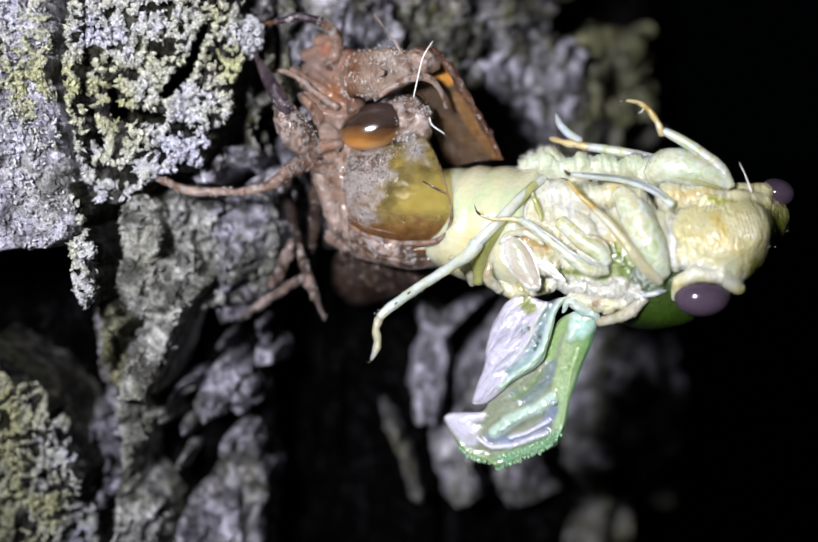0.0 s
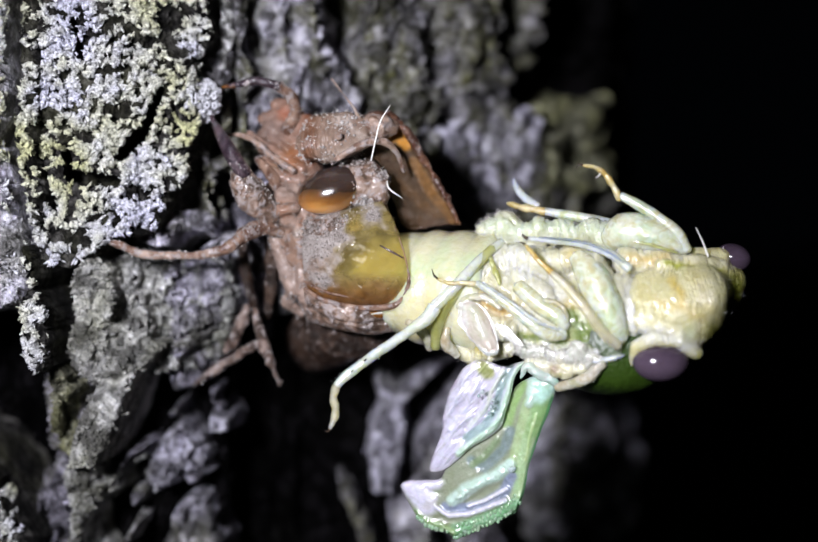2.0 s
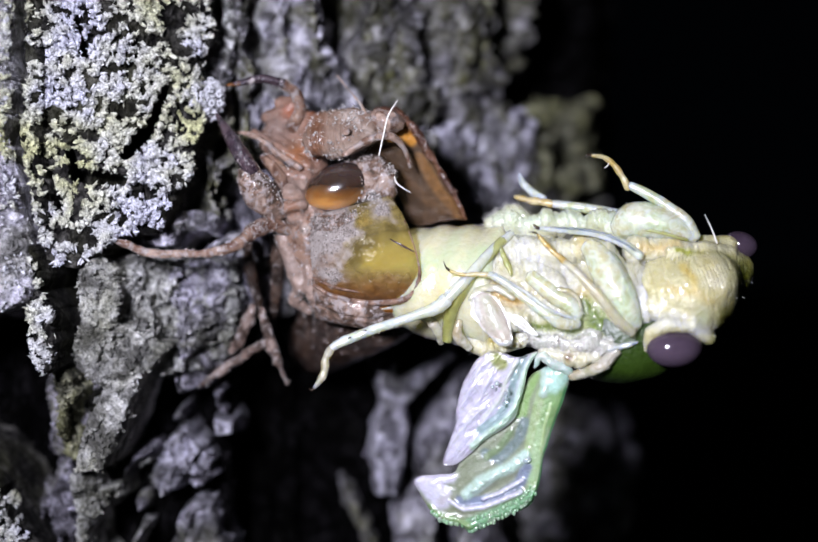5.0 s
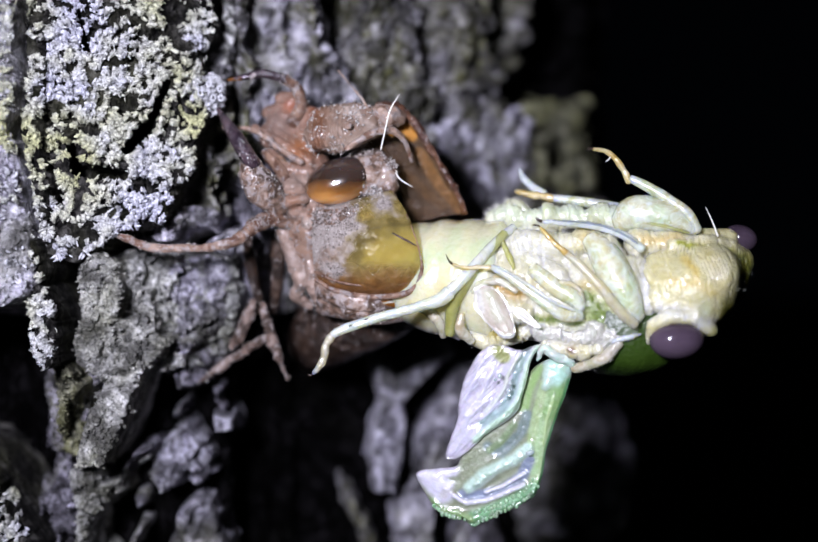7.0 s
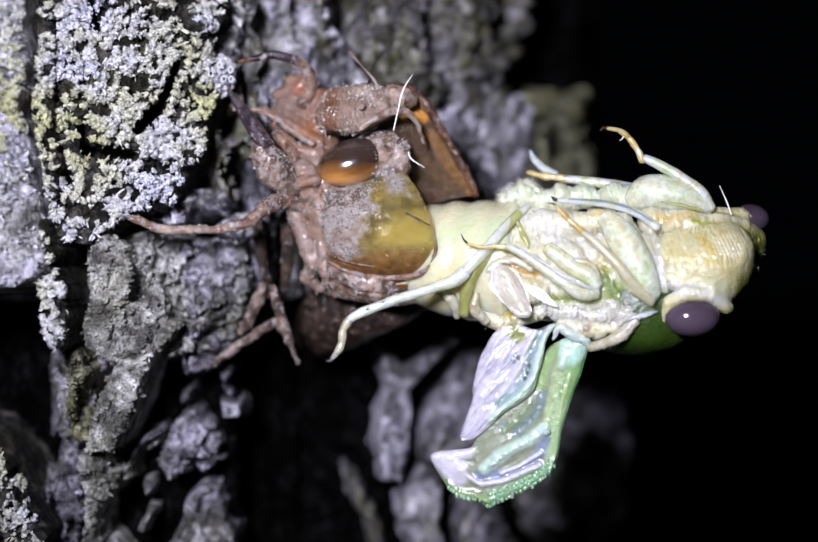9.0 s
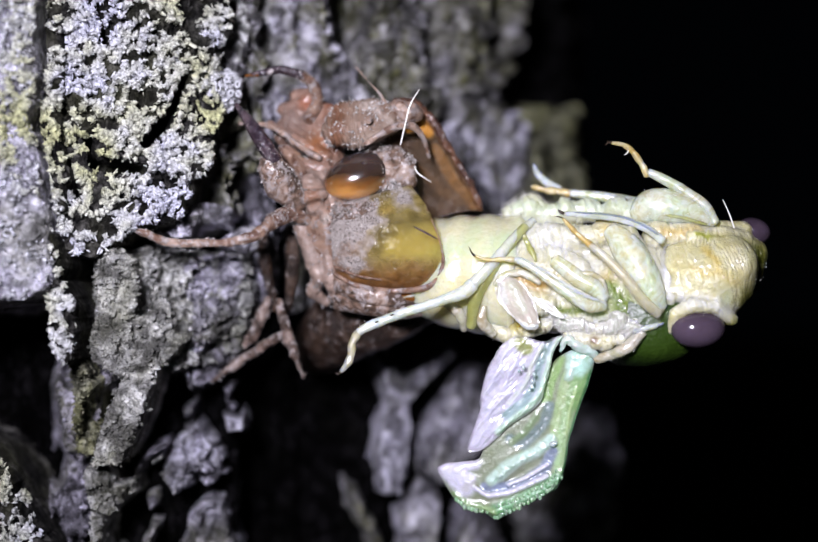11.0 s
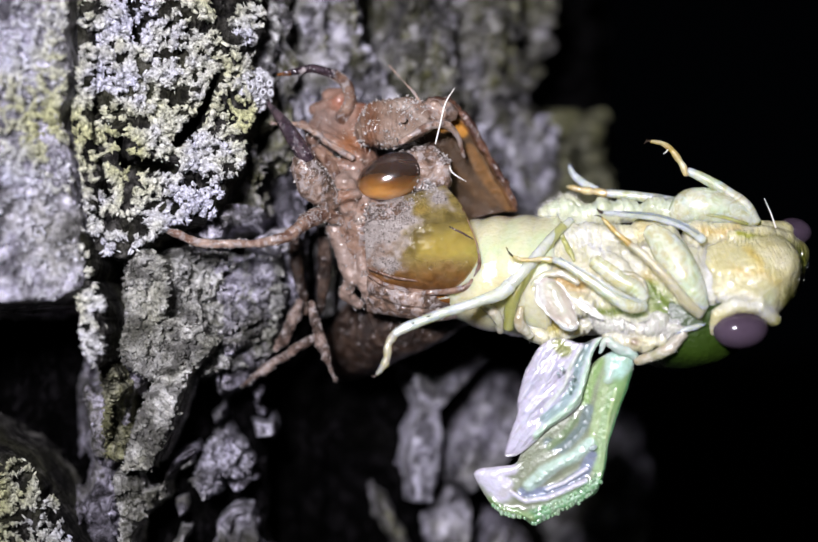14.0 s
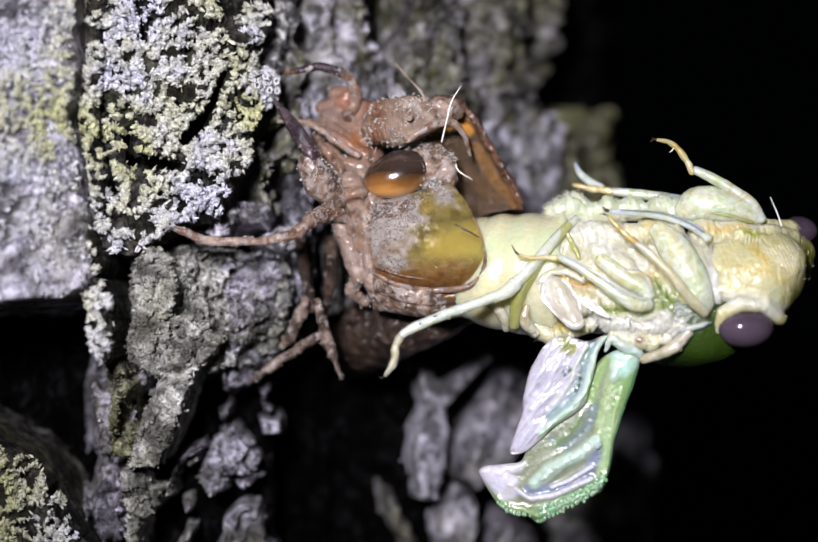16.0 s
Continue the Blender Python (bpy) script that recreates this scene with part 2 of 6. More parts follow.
# ---- materials ----
def material(name):
    m = bpy.data.materials.new(name)
    m.use_nodes = True
    return m, m.node_tree.nodes, m.node_tree.links, m.node_tree.nodes["Principled BSDF"]


def noise_node(nodes, links, scale, detail=6, rough=0.6, stretch=None, swirl=0.0):
    """Noise in object space; scale is features per metre."""
    co = nodes.new("ShaderNodeTexCoord")
    src = co.outputs["Object"]
    if stretch:
        mp = nodes.new("ShaderNodeMapping")
        mp.inputs["Scale"].default_value = stretch
        links.new(src, mp.inputs["Vector"])
        src = mp.outputs["Vector"]
    t = nodes.new("ShaderNodeTexNoise")
    t.inputs["Distortion"].default_value = swirl
    t.inputs["Scale"].default_value, t.inputs["Detail"].default_value, t.inputs["Roughness"].default_value = scale, detail, rough
    links.new(src, t.inputs["Vector"])
    return t.outputs["Fac"]


def ramp(nodes, links, src, stops):
    r = nodes.new("ShaderNodeValToRGB")
    e = r.color_ramp.elements
    while len(e) < len(stops):
        e.new(0.5)
    for k, (at, col) in zip(e, stops):
        k.position, k.color = at, (*col, 1)
    links.new(src, r.inputs[0])
    return r.outputs["Color"]


def mixed(nodes, links, fac, a, b, mode="MIX"):
    m = nodes.new("ShaderNodeMix")
    m.data_type, m.blend_type = "RGBA", mode
    for sock, val in ((m.inputs["Factor"], fac), (m.inputs["A"], a), (m.inputs["B"], b)):
        if isinstance(val, bpy.types.NodeSocket):
            links.new(val, sock)
        elif isinstance(val, (int, float)):
            sock.default_value = val
        else:
            sock.default_value = (*val, 1)
    return m.outputs["Result"]


def bumped(nodes, links, bsdf, src, mm, strength=1.0):
    b = nodes.new("ShaderNodeBump")
    b.inputs["Distance"].default_value, b.inputs["Strength"].default_value = 3.2 * mm * MM, strength
    links.new(src, b.inputs["Height"])
    links.new(b.outputs["Normal"], bsdf.inputs["Normal"])


def bark_material(name, dark, mid, light, moss=(0.30, 0.30, 0.19), green=0.35, spec=0.3):
    m, nodes, links, bsdf = material(name)
    fine = noise_node(nodes, links, 1100, 7, 0.68, swirl=0.6)
    broad = noise_node(nodes, links, 170, 4, 0.6)
    middle = noise_node(nodes, links, 420, 5, 0.65, swirl=0.8)
    col = ramp(nodes, links, fine, [(0.40, dark), (0.49, mid), (0.59, light)])
    worn = ramp(nodes, links, middle, [(0.42, (0.10, 0.097, 0.093)), (0.525, (0.74, 0.74, 0.74)), (0.62, (1.42, 1.42, 1.46))])
    col = mixed(nodes, links, 0.85, col, worn, "MULTIPLY")
    patch = ramp(nodes, links, broad, [(0.5 - 0.2 * green, (0, 0, 0)), (0.62, (1, 1, 1))])
    col = mixed(nodes, links, patch, col, mixed(nodes, links, 0.55, col, mixed(nodes, links, 0.8, moss, worn, "MULTIPLY")))
    links.new(col, bsdf.inputs["Base Color"])
    bsdf.inputs["Roughness"].default_value = 0.8
    bsdf.inputs["Specular IOR Level"].default_value = spec
    bumped(nodes, links, bsdf, fine, 0.5)
    return m


def lichen_material(name, a, b, c):
    m, nodes, links, bsdf = material(name)
    geo = nodes.new("ShaderNodeNewGeometry")
    broad = noise_node(nodes, links, 140, 3, 0.6)
    fine = noise_node(nodes, links, 3500, 4, 0.7)
    col = ramp(nodes, links, broad, [(0.36, a), (0.5, b), (0.62, c)])
    tone = ramp(nodes, links, geo.outputs["Random Per Island"], [(0.0, (0.28, 0.28, 0.25)), (0.5, (0.85, 0.85, 0.83)), (1.0, (1.3, 1.3, 1.3))])
    col = mixed(nodes, links, 0.8, col, tone, "MULTIPLY")
    links.new(col, bsdf.inputs["Base Color"])
    bsdf.inputs["Roughness"].default_value = 0.75
    bumped(nodes, links, bsdf, fine, 0.12)
    return m


def skin_material(name, stops, size=260, rough=0.24, sss=1.0, radius=(1.5, 1.35, 0.7), bump=0.022, fine=3200, spec=0.55, clear=0.0, tint=(0.86, 0.95, 0.8), fleck=0.35, wet=0.06):
    """Soft wet insect skin that lets light in."""
    m, nodes, links, bsdf = material(name)
    broad = noise_node(nodes, links, size, 4, 0.55)
    small = noise_node(nodes, links, fine, 2, 0.5)
    col = ramp(nodes, links, broad, stops)
    if sss > 0.2:
        tissue = noise_node(nodes, links, 800, 4, 0.6, swirl=2.0)
        tone = ramp(nodes, links, tissue, [(0.36, (0.78, 0.70, 0.48)), (0.52, (1, 1, 1)), (0.66, (1.2, 1.22, 1.26))])
        col = mixed(nodes, links, fleck, col, mixed(nodes, links, 1.0, col, tone, "MULTIPLY"))
    links.new(col, bsdf.inputs["Base Color"])
    bsdf.inputs["Roughness"].default_value = rough
    bsdf.inputs["Specular IOR Level"].default_value = spec
    bsdf.inputs["Subsurface Weight"].default_value = sss
    bsdf.inputs["Coat Weight"].default_value, bsdf.inputs["Coat Roughness"].default_value = (1.0, 0.10) if sss > 0.2 else (0.0, 0.1)
    bsdf.inputs["Subsurface Radius"].default_value = radius
    bsdf.inputs["Subsurface Scale"].default_value = MM
    bumped(nodes, links, bsdf, small, bump)
    if sss > 0.2:
        film_bump = nodes.new("ShaderNodeBump")
        bsdf.inputs["Coat IOR"].default_value = 1.6
        film_bump.inputs["Distance"].default_value = wet * MM
        links.new(noise_node(nodes, links, 2200, 3, 0.5, swirl=1.2), film_bump.inputs["Height"])
        links.new(film_bump.outputs["Normal"], bsdf.inputs["Coat Normal"])
    if clear:
        see = nodes.new("ShaderNodeBsdfTransparent")
        see.inputs[0].default_value = (*tint, 1)
        mix = nodes.new("ShaderNodeMixShader")
        mix.inputs[0].default_value = clear
        links.new(bsdf.outputs[0], mix.inputs[1])
        links.new(see.outputs[0], mix.inputs[2])
        links.new(mix.outputs[0], nodes["Material Output"].inputs["Surface"])
    return m


def shell_material(name, stops, clear=0.0, glow=0.2, rough=0.35, dust=0.4, tint=(0.75, 0.42, 0.12), coat=0.7):
    """Dry nymph skin: horny, partly see-through, with soil dust on it."""
    m, nodes, links, bsdf = material(name)
    broad = noise_node(nodes, links, 620, 5, 0.62, swirl=0.8)
    fine = noise_node(nodes, links, 1700, 5, 0.7, swirl=0.5)
    col = ramp(nodes, links, broad, [(0.5 + 0.5 * (at - 0.5), tone) for at, tone in stops])
    dusty = ramp(nodes, links, fine, [(0.58 - 0.12 * dust, (0, 0, 0)), (0.64 - 0.12 * dust, (1, 1, 1))])
    thinly = nodes.new("ShaderNodeMath")
    thinly.operation = "MULTIPLY"
    thinly.inputs[1].default_value = 0.75
    links.new(dusty, thinly.inputs[0])
    col = mixed(nodes, links, thinly.outputs[0], col, (0.47, 0.415, 0.40))
    links.new(col, bsdf.inputs["Base Color"])
    rr = ramp(nodes, links, dusty, [(0, (rough,) * 3), (1, (0.9,) * 3)])
    links.new(rr, bsdf.inputs["Roughness"])
    bsdf.inputs["Coat Weight"].default_value, bsdf.inputs["Coat Roughness"].default_value = coat, 0.16
    bsdf.inputs["Coat IOR"].default_value = 1.5
    glaze = nodes.new("ShaderNodeBump")
    glaze.inputs["Distance"].default_value = 0.22 * MM
    links.new(noise_node(nodes, links, 1500, 3, 0.55, swirl=1.0), glaze.inputs["Height"])
    links.new(glaze.outputs["Normal"], bsdf.inputs["Coat Normal"])
    bumped(nodes, links, bsdf, fine, 0.14)
    out = nodes["Material Output"]
    thin = nodes.new("ShaderNodeBsdfTranslucent")
    links.new(col, thin.inputs["Color"])
    mix = nodes.new("ShaderNodeMixShader")
    mix.inputs[0].default_value = glow
    links.new(bsdf.outputs[0], mix.inputs[1])
    links.new(thin.outputs[0], mix.inputs[2])
    last = mix
    if clear:
        see = nodes.new("ShaderNodeBsdfTransparent")
        see.inputs[0].default_value = (*tint, 1)
        last = nodes.new("ShaderNodeMixShader")
        inv = nodes.new("ShaderNodeMath")
        inv.operation = "MULTIPLY_ADD"
        inv.inputs[1].default_value, inv.inputs[2].default_value = -clear, clear
        links.new(dusty, inv.inputs[0])
        links.new(inv.outputs[0], last.inputs[0])
        links.new(mix.outputs[0], last.inputs[1])
        links.new(see.outputs[0], last.inputs[2])
    links.new(last.outputs[0], out.inputs["Surface"])
    return m


BARK = bark_material("bark", (0.035, 0.031, 0.038), (0.33, 0.305, 0.37), (0.80, 0.765, 0.90), green=0.1)
BARK_PALE = bark_material("pale_bark", (0.16, 0.147, 0.18), (0.54, 0.515, 0.60), (0.85, 0.82, 0.92), green=0.1)
BARK_MOSS = bark_material("mossy_bark", (0.05, 0.048, 0.035), (0.26, 0.255, 0.17), (0.55, 0.54, 0.42), moss=(0.36, 0.36, 0.12), green=0.9)
BARK_MIX = bark_material("mottled_bark", (0.025, 0.023, 0.022), (0.21, 0.20, 0.205), (0.54, 0.52, 0.57), moss=(0.25, 0.25, 0.08), green=0.6)
BARK_GREEN = bark_material("green_bark", (0.14, 0.137, 0.125), (0.68, 0.675, 0.64), (0.92, 0.91, 0.91), green=0.35)
BARK_CREAM = bark_material("cream_bark", (0.42, 0.415, 0.37), (0.78, 0.77, 0.71), (0.90, 0.89, 0.86), green=0.3)
BARK_SLAB = bark_material("slab_bark", (0.33, 0.31, 0.38), (0.70, 0.675, 0.79), (0.90, 0.875, 0.97), green=0.1)
# Near-black furrow bark: the shade between the plates is put into its colour.
FURROW_SHADE = bark_material("furrow_shade_bark", (0.001, 0.001, 0.001), (0.003, 0.0027, 0.003), (0.011, 0.010, 0.011), moss=(0.004, 0.004, 0.003), green=0.05, spec=0.02)
LICHEN = lichen_material("lichen", (0.60, 0.60, 0.34), (0.66, 0.66, 0.58), (0.74, 0.74, 0.88))
LICHEN_BARK = bark_material("lichen_bark", (0.008, 0.007, 0.007), (0.03, 0.028, 0.026), (0.11, 0.105, 0.095), moss=(0.09, 0.09, 0.05), green=0.2, spec=0.1)
LICHEN_WHITE = lichen_material("white_lichen", (0.66, 0.66, 0.70), (0.72, 0.72, 0.78), (0.78, 0.78, 0.86))
SOIL = lichen_material("dried_soil", (0.30, 0.25, 0.22), (0.46, 0.41, 0.39), (0.60, 0.57, 0.56))
BODY = skin_material("pale_body", [(0.32, (0.58, 0.53, 0.30)), (0.5, (0.60, 0.58, 0.40)), (0.68, (0.50, 0.57, 0.36))], fleck=0.2)
# Leaf green taken almost to black for the collar's shaded underside.
BODY_GREEN_SHADE = skin_material("shaded_green_body", [(0.35, (0.006, 0.016, 0.002)), (0.6, (0.022, 0.046, 0.004))], rough=0.4, sss=0.1, radius=(0.3, 0.4, 0.2))
LEG = skin_material("pale_leg", [(0.36, (0.57, 0.66, 0.48)), (0.5, (0.70, 0.73, 0.61)), (0.64, (0.70, 0.66, 0.50))], size=600, rough=0.22, clear=0.35, fleck=0.8)
LEG_BLUE = skin_material("bluish_leg", [(0.38, (0.54, 0.61, 0.53)), (0.6, (0.68, 0.71, 0.65))], size=700, rough=0.15, clear=0.2, fleck=0.5)
BODY_GREEN_PALE = skin_material("leaf_body", [(0.35, (0.27, 0.27, 0.07)), (0.65, (0.45, 0.45, 0.20))], rough=0.3, clear=0.3)
FOOT_PALE = skin_material("straw_leg", [(0.35, (0.56, 0.50, 0.34)), (0.65, (0.67, 0.65, 0.52))], rough=0.25, clear=0.5, tint=(0.95, 0.92, 0.8), fleck=0.4, wet=0.09)
FOOT = skin_material("tan_foot", [(0.38, (0.46, 0.31, 0.10)), (0.6, (0.64, 0.52, 0.30))], size=700, rough=0.25, clear=0.15, tint=(0.95, 0.85, 0.6))
CLAW = skin_material("black_claw", [(0.3, (0.02, 0.015, 0.01)), (0.7, (0.05, 0.03, 0.02))], sss=0.0)
WHITE_SKIN = skin_material("white_skin", [(0.38, (0.46, 0.39, 0.26)), (0.5, (0.58, 0.55, 0.48)), (0.62, (0.48, 0.48, 0.35))], size=700, rough=0.28, bump=0.04, clear=0.3, fleck=0.5, radius=(0.4, 0.38, 0.35))
EYE = skin_material("mauve_eye", [(0.35, (0.030, 0.020, 0.030)), (0.65, (0.065, 0.046, 0.066))], rough=0.12, sss=0.05, bump=0.003)
WING_MINT = skin_material("mint_wing", [(0.35, (0.36, 0.56, 0.48)), (0.5, (0.48, 0.63, 0.57)), (0.65, (0.60, 0.67, 0.62))], size=600, rough=0.2, bump=0.05, sss=0.6, radius=(0.4, 0.6, 0.5), clear=0.25, fleck=0.2)
WING_GLASS = skin_material("glassy_wing", [(0.35, (0.32, 0.40, 0.47)), (0.5, (0.50, 0.57, 0.62)), (0.65, (0.68, 0.73, 0.76))], size=900, rough=0.1, bump=0.06, sss=0.6, radius=(0.4, 0.5, 0.5), clear=0.4, fleck=0.2)


def flesh_material(name, rough=0.32, sss=0.9, radius=(0.8, 0.75, 0.45), wet=0.10, clear=0.0, coat=0.8, streak=(1, 1, 1), relief=0.05, gloss=0.13):
    """Soft wet skin coloured by the pigment laid on its mesh."""
    m, nodes, links, bsdf = material(name)
    pig = nodes.new("ShaderNodeAttribute")
    pig.attribute_name = "pigment"
    tissue = noise_node(nodes, links, 900, 5, 0.62, swirl=1.5)
    tone = ramp(nodes, links, tissue, [(0.34, (0.84, 0.83, 0.70)), (0.5, (1, 1, 1)), (0.64, (1.14, 1.15, 1.18))])
    col = mixed(nodes, links, 0.7, pig.outputs["Color"], tone, "MULTIPLY")
    links.new(col, bsdf.inputs["Base Color"])
    bsdf.inputs["Roughness"].default_value = rough
    bsdf.inputs["Subsurface Weight"].default_value = sss
    bsdf.inputs["Subsurface Radius"].default_value = radius
    bsdf.inputs["Subsurface Scale"].default_value = MM
    bsdf.inputs["Coat Weight"].default_value, bsdf.inputs["Coat Roughness"].default_value = coat, gloss
    bsdf.inputs["Coat IOR"].default_value = 1.75
    film_bump = nodes.new("ShaderNodeBump")
    film_bump.inputs["Distance"].default_value = wet * MM
    links.new(noise_node(nodes, links, 1900, 3, 0.5, stretch=streak, swirl=0.8), film_bump.inputs["Height"])
    links.new(film_bump.outputs["Normal"], bsdf.inputs["Coat Normal"])
    bumped(nodes, links, bsdf, noise_node(nodes, links, 3600, 3, 0.6, stretch=streak), relief)
    if clear:
        see = nodes.new("ShaderNodeBsdfTransparent")
        see.inputs[0].default_value = (0.9, 0.95, 0.85, 1)
        mix = nodes.new("ShaderNodeMixShader")
        mix.inputs[0].default_value = clear
        links.new(bsdf.outputs[0], mix.inputs[1])
        links.new(see.outputs[0], mix.inputs[2])
        links.new(mix.outputs[0], nodes["Material Output"].inputs["Surface"])
    return m


FLESH = flesh_material("soft_flesh", wet=0.24, coat=1.0, rough=0.34, gloss=0.12, radius=(1.1, 1.05, 0.6))
WING_PAD = flesh_material("wing_pad", rough=0.3, sss=0.8, radius=(0.6, 0.7, 0.6), wet=0.03, clear=0.08, coat=0.6, relief=0.02, gloss=0.2)
LEG_PALE = skin_material("milky_leg", [(0.36, (0.66, 0.70, 0.58)), (0.6, (0.74, 0.74, 0.66))], size=700, rough=0.2, clear=0.3, fleck=0.3)
BEAK_DARK = skin_material("blue_grey_seam", [(0.36, (0.16, 0.20, 0.27)), (0.6, (0.30, 0.35, 0.42))], size=700, rough=0.2, clear=0.3, fleck=0.2)
WING_BEAD = skin_material("green_bead", [(0.35, (0.16, 0.31, 0.17)), (0.6, (0.30, 0.46, 0.29))], size=700, rough=0.12, bump=0.0, sss=0.6, radius=(0.3, 0.5, 0.3), clear=0.1)
def husk_material(name, glow=0.25, rough=0.3, dusty=0.5):
    """Dry shell coloured by the pigment on its mesh; the pigment's alpha says how opaque it is."""
    m, nodes, links, bsdf = material(name)
    pig = nodes.new("ShaderNodeAttribute")
    pig.attribute_name = "pigment"
    fine = noise_node(nodes, links, 1500, 6, 0.68, swirl=0.6)
    tone = ramp(nodes, links, fine, [(0.36, (0.5, 0.46, 0.42)), (0.5, (1, 1, 1)), (0.64, (1.5, 1.5, 1.5))])
    col = mixed(nodes, links, dusty, pig.outputs["Color"], mixed(nodes, links, 1.0, pig.outputs["Color"], tone, "MULTIPLY"))
    links.new(col, bsdf.inputs["Base Color"])
    bsdf.inputs["Roughness"].default_value = rough
    bsdf.inputs["Coat Weight"].default_value, bsdf.inputs["Coat Roughness"].default_value = 0.4, 0.14
    glaze = nodes.new("ShaderNodeBump")
    glaze.inputs["Distance"].default_value = 0.1 * MM
    links.new(noise_node(nodes, links, 1300, 3, 0.55, swirl=1.0), glaze.inputs["Height"])
    links.new(glaze.outputs["Normal"], bsdf.inputs["Coat Normal"])
    bumped(nodes, links, bsdf, fine, 0.10)
    thin = nodes.new("ShaderNodeBsdfTranslucent")
    links.new(col, thin.inputs["Color"])
    lit = nodes.new("ShaderNodeMixShader")
    lit.inputs[0].default_value = glow
    links.new(bsdf.outputs[0], lit.inputs[1])
    links.new(thin.outputs[0], lit.inputs[2])
    see = nodes.new("ShaderNodeBsdfTransparent")
    see.inputs[0].default_value = (1.0, 0.95, 0.70, 1)
    last = nodes.new("ShaderNodeMixShader")
    links.new(pig.outputs["Alpha"], last.inputs[0])
    links.new(see.outputs[0], last.inputs[1])
    links.new(lit.outputs[0], last.inputs[2])
    links.new(last.outputs[0], nodes["Material Output"].inputs["Surface"])
    return m


HUSK = husk_material("clear_husk")
SHELL = shell_material("brown_shell", [(0.35, (0.09, 0.055, 0.036)), (0.55, (0.26, 0.16, 0.11)), (0.7, (0.44, 0.33, 0.27))], dust=0.55)
SHELL_LEG = shell_material("dusty_leg_shell", [(0.35, (0.06, 0.036, 0.026)), (0.55, (0.17, 0.11, 0.085)), (0.7, (0.34, 0.25, 0.21))], dust=0.35)
# Darkened brown: shade under the wing case and legs goes into the colour.
SHELL_SHADED = shell_material("shaded_shell", [(0.35, (0.018, 0.009, 0.005)), (0.55, (0.042, 0.022, 0.013)), (0.7, (0.085, 0.052, 0.036))], dust=0.0, coat=0.1)
SHELL_RED = shell_material("russet_shell", [(0.35, (0.15, 0.07, 0.042)), (0.6, (0.40, 0.25, 0.175))], dust=0.35, glow=0.4)
SHELL_DARKRED = shell_material("dark_russet_shell", [(0.35, (0.07, 0.025, 0.012)), (0.6, (0.17, 0.075, 0.04))], dust=0.2)
SHELL_PINK = shell_material("pinkish_shell", [(0.35, (0.22, 0.12, 0.08)), (0.6, (0.58, 0.42, 0.33))], dust=0.6, glow=0.35)
SHELL_DARK = shell_material("dark_shell", [(0.35, (0.025, 0.015, 0.022)), (0.65, (0.08, 0.05, 0.06))], glow=0.05, rough=0.16, dust=0.0)
ORANGE = shell_material("orange_shell", [(0.35, (0.26, 0.09, 0.015)), (0.65, (0.52, 0.22, 0.035))], clear=0.12, glow=0.5, rough=0.22, dust=0.2)
def eye_shell_material():
    """A hollow glassy eye: dark brown above, the light passing through it painted amber below."""
    m, nodes, links, bsdf = material("amber_eye_shell")
    co = nodes.new("ShaderNodeTexCoord")
    cut = nodes.new("ShaderNodeSeparateXYZ")
    links.new(co.outputs["Object"], cut.inputs[0])
    up = nodes.new("ShaderNodeMapRange")
    up.inputs["From Min"].default_value, up.inputs["From Max"].default_value = 0.0048, 0.0086
    links.new(cut.outputs["Z"], up.inputs["Value"])
    wob = nodes.new("ShaderNodeMath")
    wob.operation = "MULTIPLY_ADD"
    wob.inputs[1].default_value = 0.35
    links.new(noise_node(nodes, links, 420, 3, 0.5), wob.inputs[0])
    links.new(up.outputs[0], wob.inputs[2])
    col = ramp(nodes, links, wob.outputs[0], [(0.30, (0.52, 0.25, 0.07)), (0.46, (0.20, 0.085, 0.022)), (0.68, (0.032, 0.018, 0.012)), (1.0, (0.045, 0.03, 0.026))])
    links.new(col, bsdf.inputs["Base Color"])
    bsdf.inputs["Roughness"].default_value = 0.14
    bsdf.inputs["Coat Weight"].default_value, bsdf.inputs["Coat Roughness"].default_value = 1.0, 0.16
    bsdf.inputs["Coat IOR"].default_value = 1.8
    bsdf.inputs["Subsurface Weight"].default_value, bsdf.inputs["Subsurface Scale"].default_value = 0.3, MM
    bsdf.inputs["Subsurface Radius"].default_value = (0.8, 0.3, 0.1)
    bumped(nodes, links, bsdf, noise_node(nodes, links, 900, 3, 0.5), 0.02)
    return m


EYE_SHELL = eye_shell_material()
HAIR = skin_material("pale_hair", [(0.3, (0.78, 0.76, 0.7)), (0.7, (0.85, 0.84, 0.8))], sss=0.0, bump=0.0)
EARTH = bark_material("forest_soil", (0.02, 0.015, 0.01), (0.05, 0.04, 0.03), (0.1, 0.08, 0.06))

# ---- the trunk: an upright cylinder about 130 mm thick ----
AXIS = np.array((-40.3, 64.8))
ARC = 66.0


def on_trunk(s, z, r):
    """The place on the trunk at s mm round it, z mm up, r mm from its axis."""
    a = np.asarray(s, float) / ARC
    return np.stack([AXIS[0] + r * np.sin(a), AXIS[1] - r * np.cos(a), np.asarray(z, float) + 0 * a], -1)


